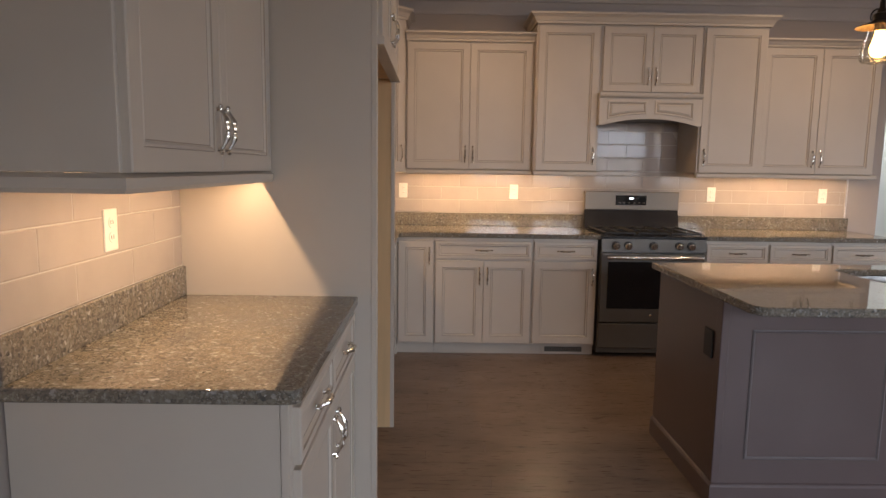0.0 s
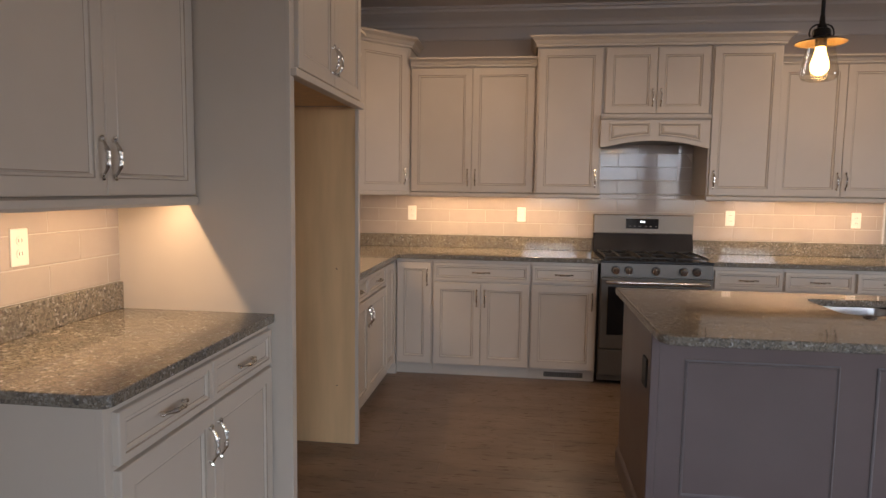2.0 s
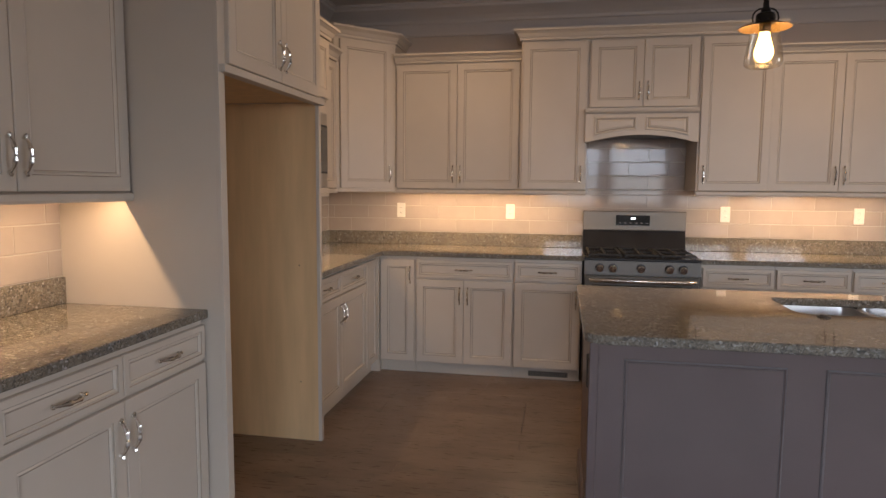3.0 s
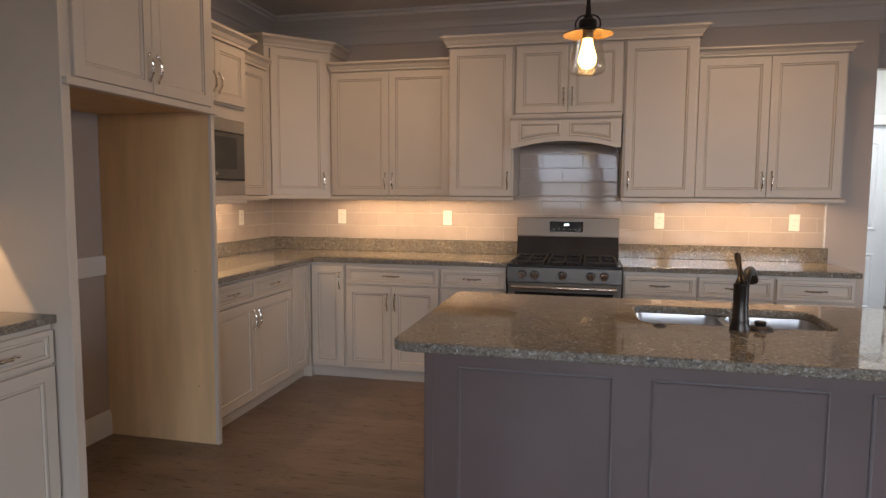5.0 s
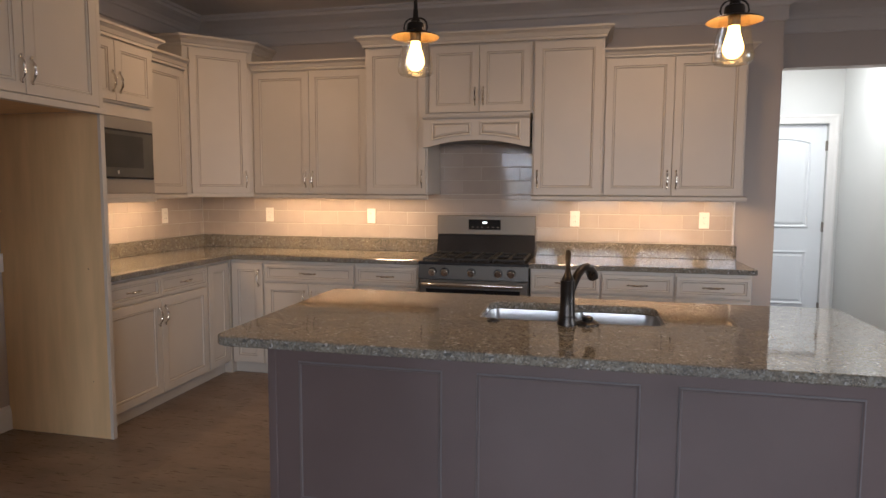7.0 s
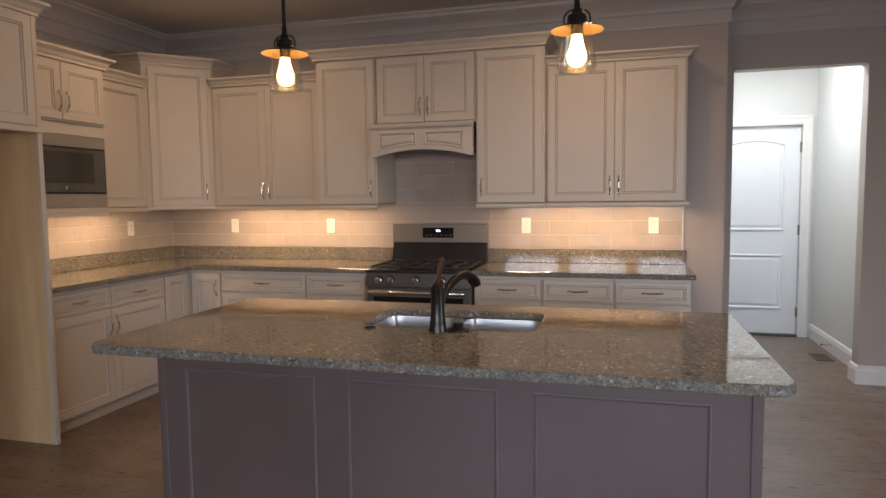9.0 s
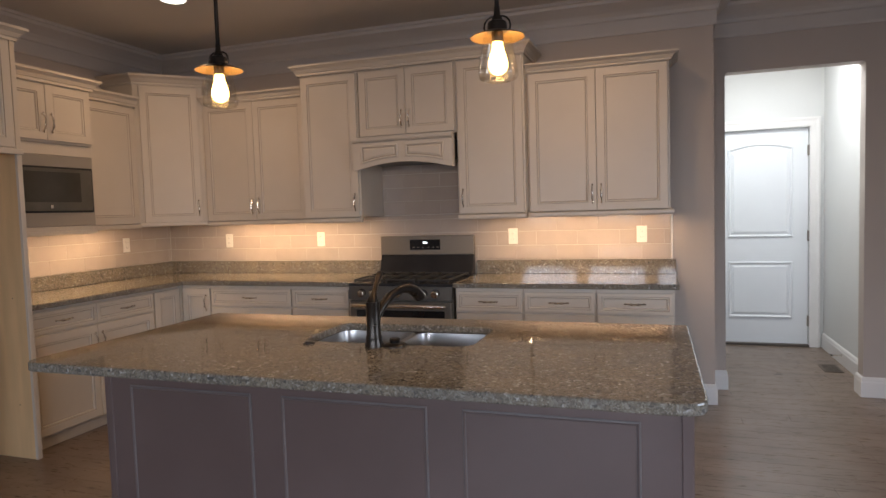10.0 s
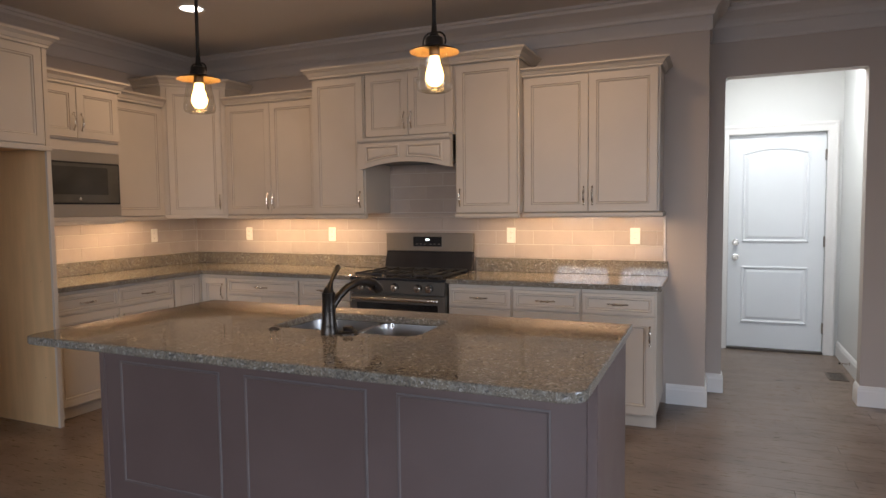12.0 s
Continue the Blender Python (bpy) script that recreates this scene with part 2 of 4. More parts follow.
def box(x0, y0, z0, x1, y1, z1, bevel=0.0, bm=None):
    own = bm is None
    bm = bm or bmesh.new()
    r = bmesh.ops.create_cube(bm, size=1)
    for v in r["verts"]:
        v.co = Vector(((x0 + x1) / 2 + v.co.x * (x1 - x0), (y0 + y1) / 2 + v.co.y * (y1 - y0), (z0 + z1) / 2 + v.co.z * (z1 - z0)))
    if bevel:
        edges = list({e for v in r["verts"] for e in v.link_edges})
        bmesh.ops.bevel(bm, geom=edges, offset=bevel, segments=2, affect="EDGES", profile=0.5)
    return bm


def prism(points, z0, z1, bevel=0.0, axis="z"):
    """A polygon pulled from z0 to z1 along an axis: points are (x, y), or (x, z) for axis y."""
    bm = bmesh.new()
    place = (lambda p, h: (p[0], p[1], h)) if axis == "z" else (lambda p, h: (p[0], h, p[1]))
    a, b = [bm.verts.new(place(p, z0)) for p in points], [bm.verts.new(place(p, z1)) for p in points]
    n = len(points)
    bm.faces.new(a), bm.faces.new(b[::-1])
    for i in range(n):
        bm.faces.new((a[i], b[i], b[(i + 1) % n], a[(i + 1) % n]))
    bmesh.ops.recalc_face_normals(bm, faces=bm.faces[:])
    if bevel:
        edges = [e for e in bm.edges if e.calc_face_angle(0) > radians(50)]
        bmesh.ops.bevel(bm, geom=edges, offset=bevel, segments=2, affect="EDGES", profile=0.5)
    return bm


def tube(bm, pts, radii, n=8):
    pts = [Vector(p) for p in pts]
    rings = []
    for i, p in enumerate(pts):
        d = (pts[min(i + 1, len(pts) - 1)] - pts[max(i - 1, 0)]).normalized()
        q = d.to_track_quat("Z", "Y")
        r = radii[i] if isinstance(radii, (list, tuple)) else radii
        rings.append([bm.verts.new(p + q @ Vector((math.cos(a) * r, math.sin(a) * r, 0))) for a in (2 * math.pi * k / n for k in range(n))])
    for a, b in zip(rings, rings[1:]):
        for k in range(n):
            bm.faces.new((a[k], a[(k + 1) % n], b[(k + 1) % n], b[k]))
    bm.faces.new(rings[0][::-1]), bm.faces.new(rings[-1])
    return bm


def lathe(profile, n=28, centre=(0, 0), cap=True):
    """(radius, z) pairs turned round a vertical axis."""
    bm = bmesh.new()
    rings = [[bm.verts.new((centre[0] + r * math.cos(2 * math.pi * k / n), centre[1] + r * math.sin(2 * math.pi * k / n), z)) for k in range(n)] for r, z in profile]
    for a, b in zip(rings, rings[1:]):
        for k in range(n):
            bm.faces.new((a[k], a[(k + 1) % n], b[(k + 1) % n], b[k]))
    if cap:
        bm.faces.new(rings[0][::-1]), bm.faces.new(rings[-1])
    return bm


def moulding(path, profile, side=1):
    """A closed profile of (outward, z) swept along a plan path with mitred corners; side 1: outward lies to the right of the path."""
    bm = bmesh.new()
    p = [Vector(q) for q in path]
    rings = []
    for i in range(len(p)):
        ds = []
        if i > 0:
            ds.append((p[i] - p[i - 1]).normalized())
        if i < len(p) - 1:
            ds.append((p[i + 1] - p[i]).normalized())
        ns = [Vector((d.y, -d.x)) * side for d in ds]
        nn = sum(ns, Vector((0, 0))).normalized()
        k = 1 / max(0.3, nn.dot(ns[0]))
        rings.append([bm.verts.new((p[i].x + nn.x * k * o, p[i].y + nn.y * k * o, z)) for o, z in profile])
    n = len(profile)
    for a, b in zip(rings, rings[1:]):
        for k in range(n):
            bm.faces.new((a[k], a[(k + 1) % n], b[(k + 1) % n], b[k]))
    bm.faces.new(rings[0]), bm.faces.new(rings[-1][::-1])
    return bm


def framed(x, z, w, h, y0, rail, depth=0.02, steps=None):
    """A cabinet front: flat rails round a recessed panel with a beaded, glazed inner edge. It faces -y, its back at y0."""
    bm = bmesh.new()
    yf = y0 - depth
    steps = steps or [(0.0, y0, 0), (0.0, yf + 0.003, 0), (0.003, yf, 0), (rail, yf, 0), (rail + 0.003, yf + 0.004, 1), (rail + 0.006, yf + 0.004, 0), (rail + 0.010, yf + 0.002, 0), (rail + 0.015, yf + 0.008, 0), (rail + 0.018, yf + 0.009, 1), (rail + 0.023, yf + 0.009, 0)]
    rings = []
    for o, y, g in steps:
        rings.append(([bm.verts.new((a, y, b)) for a, b in ((x + o, z + o), (x + w - o, z + o), (x + w - o, z + h - o), (x + o, z + h - o))], g))
    bm.faces.new(rings[0][0])
    for (a, _), (b, g) in zip(rings, rings[1:]):
        for k in range(4):
            bm.faces.new((a[k], a[(k + 1) % 4], b[(k + 1) % 4], b[k])).material_index = g
    bm.faces.new(rings[-1][0])
    return bm


def pull(parent, x, z, y, upright, length=0.135):
    """A bowed nickel pull whose ends run out into flat tabs, on a front whose face is at y."""
    bm = bmesh.new()
    pts, rad = [], []
    for i in range(25):
        s = i / 12 - 1
        bow = max(0.0, 1 - (s / 0.74) ** 2)
        a = s * length / 2
        out = 0.009 + 0.019 * bow ** 0.8
        pts.append((x, y - out, z + a) if upright else (x + a, y - out, z))
        leaf = 0.0034 * (math.sin(math.pi * 2.0 * (abs(s) - 0.08)) ** 2 if abs(s) < 0.58 else 0.0)
        rad.append(0.0068 if abs(s) > 0.9 else 0.0048 + leaf + 0.0012 * (i % 2) * (abs(s) < 0.4))
    rad[0] = rad[-1] = 0.004
    tube(bm, pts, rad, 8)
    for s in (-1, 1):
        a = s * length * 0.40
        c = (x, z + a) if upright else (x + a, z)
        tube(bm, [(c[0], y + 0.001, c[1]), (c[0], y - 0.004, c[1]), (c[0], y - 0.010, c[1])], [0.0075, 0.006, 0.005], 8)
    return part("handle", bm, CHROME, parent, "brushed nickel bow handle", True)


def door_front(parent, x, z, w, h, handle=None, name="door", rail=0.052, y0=0.0):
    """handle: None, or (kind, x, z) with kind v or h, measured from the front's lower left corner."""
    g = 0.0015
    d = part(name, framed(x + g, z + g, w - 2 * g, h - 2 * g, y0, rail), [PAINT, GLAZE], parent)
    if handle:
        pull(d, x + handle[1], z + handle[2], y0 - 0.02, handle[0] == "v")
    return d


def drawer_front(parent, x, z, w, h):
    return door_front(parent, x, z, w, h, ("h", w / 2, h / 2), "drawer_front", 0.022)


# ---- structure ----
XL, YB, YR, CEILZ = -0.935, 5.32, 5.735, 2.885
XC, X1, YS, XE, YN = 3.73, 4.985, -3.2, 6.6, 7.42


def setting(name, bm, mats, label, category):
    return solid(name, bm, mats, label, category, "", "structure")


floor = setting("floor", box(XL - 0.12, YS - 0.12, -0.12, XE + 0.12, YN + 0.2, -0.012), CAP, "dark brown stained wood plank floor", "floor")
setting("ceiling", box(XL - 0.12, YS - 0.12, CEILZ, XE + 0.12, YN + 0.2, CEILZ + 0.12), CEIL, "smooth painted ceiling", "ceiling")
setting("wall_west", box(XL - 0.12, YS - 0.12, -0.12, XL, YB, CEILZ), WALL, "greige painted wall behind the cabinets", "wall")
setting("wall_north", box(XL - 0.12, YB, -0.12, XC, YR + 0.12, CEILZ), WALL, "greige painted kitchen wall", "wall")
# unseen east wall, left open for the added window
bm = box(XE, YS - 0.12, -0.12, XE + 0.12, 1.0, CEILZ)
box(XE, 2.8, -0.12, XE + 0.12, YN + 0.2, CEILZ, 0, bm)
box(XE, 1.0, -0.12, XE + 0.12, 2.8, 0.3, 0, bm)
box(XE, 1.0, 2.4, XE + 0.12, 2.8, CEILZ, 0, bm)
setting("wall_east", bm, WALL, "unseen greige side wall with a window opening", "wall")

# wall with the cased opening to the hall, its upper corners rounded
OL, OR, OT = 3.84, 4.745, 2.385


def opening_wall():
    r = 0.022
    pts = [(XC, -0.12), (OL, -0.12), (OL, OT - r)]
    pts += [(OL + r - r * math.cos(a), OT - r + r * math.sin(a)) for a in (math.pi / 8 * k for k in (1, 2, 3))] + [(OL + r, OT), (OR - r, OT)]
    pts += [(OR - r + r * math.sin(a), OT - r + r * math.cos(a)) for a in (math.pi / 8 * k for k in (1, 2, 3))]
    pts += [(OR, OT - r), (OR, -0.12), (X1, -0.12), (X1, CEILZ), (XC, CEILZ)]
    return prism(pts, YR, YR + 0.12, 0, "y")


setting("wall_opening", opening_wall(), WALL, "greige wall with a rounded drywall opening", "wall")
setting("wall_hall_west", box(XC - 0.02, YR + 0.12, -0.12, OL - 0.03, YN, CEILZ), HALLWALL, "pale grey hall wall", "wall")
setting("wall_hall_east", box(4.868, YR + 0.12, -0.12, X1, YN, CEILZ), HALLWALL, "pale grey hall wall with a white baseboard", "wall")
DL, DR, DT = 3.905, 4.745, 2.12
bm = box(3.81, YN, -0.12, DL, YN + 0.14, CEILZ)
box(DR, YN, -0.12, XE, YN + 0.14, CEILZ, 0, bm)
box(DL, YN, DT, DR, YN + 0.14, CEILZ, 0, bm)
setting("wall_hall_north", bm, HALLWALL, "pale grey end wall with a door", "wall")
setting("wall_back_fill", box(DL - 0.1, YN + 0.14, -0.12, DR + 0.1, YN + 0.2, CEILZ), HALLWALL, "plain wall closing the hall", "wall")

# unseen south wall with four windows; the eastern two only bring daylight there
WINS = ((0.7, 1.8), (2.05, 3.15), (3.4, 4.5), (4.75, 5.85))
bm = box(XL - 0.12, YS - 0.12, -0.12, XE + 0.12, YS, 0.9)
box(XL - 0.12, YS - 0.12, 2.4, XE + 0.12, YS, CEILZ, 0, bm)
xs = [XL - 0.12] + [q for w in WINS for q in w] + [XE + 0.12]
for a, b in zip(xs[::2], xs[1::2]):
    box(a, YS - 0.12, 0.9, b, YS, 2.4, 0, bm)
setting("wall_south", bm, WALL, "unseen greige wall with four tall windows", "wall")
for i, (a, b) in enumerate(WINS):
    w = thing("window_%d" % (i + 1), pose(0, 0, 0), "white framed window with divided panes", "window", "windows", "structure")
    fr = bmesh.new()
    for q in ((a, 0.9, a + 0.06, 2.4), (b - 0.06, 0.9, b, 2.4), (a + 0.06, 0.9, b - 0.06, 0.96), (a + 0.06, 2.34, b - 0.06, 2.4), (a + 0.06, 1.62, b - 0.06, 1.68)):
        box(q[0], YS - 0.09, q[1], q[2], YS - 0.03, q[3], 0, fr)
    box((a + b) / 2 - 0.015, YS - 0.08, 0.96, (a + b) / 2 + 0.015, YS - 0.04, 1.62, 0, fr)
    box((a + b) / 2 - 0.015, YS - 0.08, 1.68, (a + b) / 2 + 0.015, YS - 0.04, 2.34, 0, fr)
    part("window_frame", fr, TRIM, w)
    part("window_sill", box(a - 0.05, YS - 0.03, 0.87, b + 0.05, YS + 0.06, 0.9, 0.004), TRIM, w)
    pane = part("pane", box(a + 0.06, YS - 0.066, 0.96, b - 0.06, YS - 0.06, 2.34), GLASS, w)
    pane.visible_shadow = False

# unseen east window, put in so cool light reaches the right-hand floor
w = thing("window_5", pose(0, 0, 0), "added white framed side window, out of view", "window", "windows", "structure")
fr = bmesh.new()
for q in ((1.0, 0.3, 1.06, 2.4), (2.74, 0.3, 2.8, 2.4), (1.06, 0.3, 2.74, 0.36), (1.06, 2.34, 2.74, 2.4), (1.87, 0.36, 1.93, 2.34)):
    box(XE + 0.03, q[0], q[1], XE + 0.09, q[2], q[3], 0, fr)
part("window_frame", fr, TRIM, w)
part("pane", box(XE + 0.057, 1.06, 0.36, XE + 0.063, 2.74, 2.34), GLASS, w).visible_shadow = False

# half wall with a stained cap, past the opening
setting("half_wall", box(X1, 5.96, -0.12, XE, 6.08, 1.0), HALLWALL, "low painted half wall", "wall")
cap = setting("trim_cap", box(X1, 5.93, 1.0, XE, 6.11, 1.09, 0.008), CAP, "dark stained wood cap on the half wall", "trim")

CROWN = [(0, 2.64), (0.014, 2.64), (0.018, 2.655), (0.018, 2.735), (0.03, 2.745), (0.034, 2.765), (0.05, 2.79), (0.085, 2.82), (0.115, 2.84), (0.12, 2.86), (0.135, 2.866), (0.135, CEILZ), (0, CEILZ)]
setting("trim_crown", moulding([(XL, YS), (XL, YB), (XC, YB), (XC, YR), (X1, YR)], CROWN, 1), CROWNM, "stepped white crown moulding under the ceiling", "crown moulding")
BASE = [(0, 0), (0.016, 0), (0.016, 0.105), (0.012, 0.118), (0.012, 0.126), (0.006, 0.14), (0, 0.145)]
setting("baseboard", moulding([(3.47, YB), (XC, YB), (XC, YR), (OL, YR), (OL, YR + 0.12)], BASE), TRIM, "white stepped baseboard", "baseboard")
setting("baseboard", moulding([(4.868, YN), (4.868, YR + 0.135), (OR, YR + 0.135), (OR, YR), (X1, YR), (X1, 5.96)], BASE), TRIM, "white stepped baseboard round the wall end", "baseboard")
setting("baseboard", moulding([(XL, 2.352), (XL, 3.308)], BASE), TRIM, "white baseboard in the refrigerator niche", "baseboard")
setting("trim_rail", box(XL, 2.352, 0.945, XL + 0.02, 3.308, 1.055, 0.004), TRIM, "white painted board across the niche", "trim")

# hall door
door = thing("door_1", pose(0, 0, 0), "white two-panel door with an arched upper panel, closed", "door", "", "structure")


def door_leaf():
    bm = box(DL + 0.004, YN + 0.035, 0.02, DR - 0.004, YN + 0.075, DT - 0.004)
    return bm


def door_panel(z0, z1, arch):
    """A panel groove and raised field, its top bowed by arch."""
    x0, x1 = DL + 0.125, DR - 0.135
    bm = bmesh.new()
    rings = []
    yf = YN + 0.035
    for o, y in ((0, yf - 0.0005), (0.004, yf - 0.012), (0.014, yf - 0.014), (0.026, yf - 0.002), (0.034, yf - 0.002), (0.055, yf - 0.010)):
        pts = [(x0 + o, z0 + o), (x1 - o, z0 + o)]
        for k in range(13):
            s = 1 - k / 6
            pts.append(((x0 + x1) / 2 + s * (x1 - x0 - 2 * o) / 2, z1 - o - arch * s * s))
        rings.append([bm.verts.new((a, y, b)) for a, b in pts])
    for a, b in zip(rings, rings[1:]):
        for k in range(len(a)):
            bm.faces.new((a[k], a[(k + 1) % len(a)], b[(k + 1) % len(a)], b[k]))
    bm.faces.new(rings[-1])
    return bm


leaf = part("leaf", door_leaf(), DOORM, door)
part("upper_panel", door_panel(1.07, 1.99, 0.045), DOORM, leaf)
part("lower_panel", door_panel(0.27, 0.83, 0.0), DOORM, leaf)
for kz in (0.915, 1.065):
    kb = bmesh.new()
    tube(kb, [(3.975, YN + 0.036, kz), (3.975, YN + 0.026, kz), (3.975, YN + 0.024, kz), (3.975, YN - 0.0, kz), (3.975, YN - 0.012, kz), (3.975, YN - 0.022, kz)], [0.032, 0.032, 0.012, 0.014, 0.028, 0.018], 16)
    part("knob" if kz < 1 else "deadbolt", kb, CHROME, door, "satin nickel door knob" if kz < 1 else "satin nickel deadbolt", True)
for hz in (0.25, 1.08, 1.9):
    part("hinge", box(DR - 0.012, YN - 0.006, hz - 0.05, DR + 0.008, YN + 0.036, hz + 0.05, 0.002), STEEL, door)
part("threshold", box(DL, YN - 0.02, 0, DR, YN + 0.09, 0.02, 0.004), RUBBER, door, "dark bronze threshold")
CASE = [(0.0, 0.012), (0.012, 0.016), (0.05, 0.018), (0.075, 0.024), (0.09, 0.022), (0.09, 0.0), (0.0, 0.0)]


def casing():
    bm = bmesh.new()
    path = [(DL, 0.0), (DL, DT), (DR, DT), (DR, 0.0)]
    offs = [(-1, 0), (-1, 1), (1, 1), (1, 0)]
    rings = [[bm.verts.new((p[0] + o[0] * a, YN - h, p[1] + o[1] * a)) for a, h in CASE] for p, o in zip(path, offs)]
    n = len(CASE)
    for a, b in zip(rings, rings[1:]):
        for k in range(n):
            bm.faces.new((a[k], a[(k + 1) % n], b[(k + 1) % n], b[k]))
    bm.faces.new(rings[0]), bm.faces.new(rings[-1][::-1])
    return bm


setting("trim_casing", casing(), TRIM, "white stepped door casing", "door casing")
stop = thing("door_stop", pose(4.853, 6.72, 0.08), "small metal spring door stop on the baseboard", "door stop")
sb = bmesh.new()
tube(sb, [(0, 0, 0), (-0.005, 0, 0), (-0.006, 0, 0), (-0.07, 0, 0)], [0.013, 0.013, 0.006, 0.006], 10)
part("spring", sb, CHROME, stop, "", True)
sb = bmesh.new()
tube(sb, [(-0.07, 0, 0), (-0.084, 0, 0)], [0.009, 0.008], 10)
part("tip", sb, RUBBER, stop, "rubber tip", True)


def register(name, m, w, d, slats, label):
    """A vent grille lying in local x and y, facing +z."""
    v = thing(name, m, label, "vent")
    fb = bmesh.new()
    for q in ((0, 0, w, 0.015), (0, d - 0.015, w, d), (0, 0.015, 0.015, d - 0.015), (w - 0.015, 0.015, w, d - 0.015)):
        box(q[0], q[1], 0, q[2], q[3], 0.006, 0, fb)
    part("frame", fb, PAINT if "toe" in label else CAP, v)
    part("backing", box(0.015, 0.015, 0, w - 0.015, d - 0.015, 0.001), SLOT, v)
    for k in range(slats):
        x = 0.02 + (w - 0.04) * k / (slats - 1)
        part("slat", box(x - 0.003, 0.015, 0.001, x + 0.003, d - 0.015, 0.005), STEEL if "toe" in label else CAP, v)


register("floor_vent", pose(4.66, 6.42, 0.0), 0.14, 0.26, 9, "small brown metal floor vent in the hall")


# ---- cabinets ----
def cabinet(name, m, w, d, z0, z1, fronts, label, group, toe=False, end=None):
    """fronts: (kind, x, z, w, h, handle). Local x along the front, y into the wall, z from the floor."""
    c = thing(name, m, label, "cabinet", group)
    part("body", box(0.0008, 0, z0, w - 0.0008, d, z1, 0.0015), PAINT, c)
    if toe:
        part("toe_kick", box(0.0008, 0.035, 0, w - 0.0008, 0.055, z0 - 0.001), PAINT, c)
    for kind, x, z, fw, fh, handle in fronts:
        if kind == "drawer":
            drawer_front(c, x, z, fw, fh)
        else:
            door_front(c, x, z, fw, fh, handle)
    return c


def base_fronts(w, drawers, doors, hinge="r"):
    out = []
    e = 0.008
    dz = 0.735
    if drawers:
        dw = (w - 2 * e) / drawers
        out += [("drawer", e + i * dw, dz, dw, 0.138, None) for i in range(drawers)]
    top = 0.725 if drawers else 0.873
    dw = (w - 2 * e) / doors
    for i in range(doors):
        hx = dw - 0.03 if (doors == 2 and i == 0) or (doors == 1 and hinge == "r") else 0.03
        out.append(("door", e + i * dw, 0.092, dw, top - 0.092, ("v", hx, top - 0.092 - 0.115)))
    return out


BD, Y0, X0 = 0.62, 4.697, -0.315
G1, G2 = "white base cabinets", "white wall cabinets"
LB = "greige painted base cabinet under granite"
T0, T1 = 0.08, 0.894
cabinet("base_cabinet", pose(-0.285, Y0, 0), 0.279, BD, T0, T1, base_fronts(0.279, 0, 1), "narrow greige corner base cabinet with one door", G1, True)
cabinet("base_cabinet", pose(-0.006, Y0, 0), 0.736, BD, T0, T1, base_fronts(0.736, 1, 2), LB + ", wide drawer over two doors", G1, True)
cabinet("base_cabinet", pose(0.73, Y0, 0), 0.486, BD, T0, T1, base_fronts(0.486, 1, 1), LB + ", beside the range", G1, True)
for i, (a, b) in enumerate(((2.022, 2.498), (2.498, 2.974), (2.974, 3.45))):
    cabinet("base_cabinet", pose(a, Y0, 0), b - a, BD, T0, T1, base_fronts(b - a, 1, 1), LB + (", at the end of the run" if i == 2 else ", one drawer and door"), G1, True)
cabinet("base_cabinet", pose(X0, 3.34, 0, 0, 0, 90), 1.055, 0.615, T0, T1, base_fronts(1.055, 2, 2), LB + ", two drawers beside the niche", G1, True)
cabinet("base_cabinet", pose(X0, 4.395, 0, 0, 0, 90), 0.28, 0.615, T0, T1, [("door", 0.006, 0.092, 0.267, 0.781, None)], "narrow greige blind corner cabinet door", G1, True)
part("corner_fill", box(XL + 0.003, 4.677, T0, -0.287, YB - 0.003, T1), PAINT, thing("corner_cabinet", pose(0, 0, 0), "hidden corner cabinet box under the granite", "cabinet", G1))
part("toe_fill", box(-0.36, 4.675, 0, -0.284, 4.752, T0 - 0.001), PAINT, bpy.data.objects["corner_cabinet"])
part("end_strip", box(-0.314, 4.6755, T0, -0.2865, 4.6965, T1), PAINT, bpy.data.objects["corner_cabinet"])
# buffet
buffet = cabinet("base_cabinet", pose(X0, 1.35, 0, 0, 0, 90), 0.958, 0.615, T0, T1, base_fronts(0.958, 2, 2), "greige buffet base cabinet with two drawers, two doors", G1, True)
part("end_panel", box(-0.02, 0.02, 0, 0.0, 0.615, T1), PAINT, buffet)
part("end_stile", box(-0.023, -0.001, 0, 0.0, 0.0185, T1, 0.002), PAINT, buffet)


def wall_cabinet(m, w, d, z0, z1, doors, hinge, label, hang=True, handles=True, ends=""):
    fr, e, fz = [], 0.012, z0 + (0.028 if hang else 0.012)
    dw = (w - 2 * e) / doors
    for i in range(doors):
        hx = dw - 0.03 if (doors == 2 and i == 0) or (doors == 1 and hinge == "r") else 0.03
        fr.append(("door", e + i * dw, fz, dw, z1 - 0.012 - fz, ("v", hx, 0.115) if handles else None))
    c = cabinet("wall_cabinet", m, w, d, z0 + 0.03 if hang else z0, z1, fr, label, G2)
    if hang:
        path = [(0.001, 0.001), (w - 0.001, 0.001)]
        path = [(0.001, d - 0.012)] * ("l" in ends) + path + [(w - 0.001, d - 0.012)] * ("r" in ends)
        part("light_rail", moulding(path, [(-0.02, z0 - 0.01), (0.018, z0 - 0.01), (0.024, z0), (0.024, z0 + 0.02), (0.0, z0 + 0.029), (-0.02, z0 + 0.029)]), PAINT, c)
    return c


CR = [(0, 0), (0.012, 0), (0.012, 0.018), (0.018, 0.022), (0.03, 0.045), (0.05, 0.06), (0.056, 0.062), (0.056, 0.078), (0, 0.078)]


def cab_crown(path, z, label, rise=1.0):
    bm = moulding(path, [(o, z + h * rise) for o, h in CR])
    return solid("cabinet_crown", bm, PAINT, label, "moulding", "cabinet crowns")


UB = 1.372
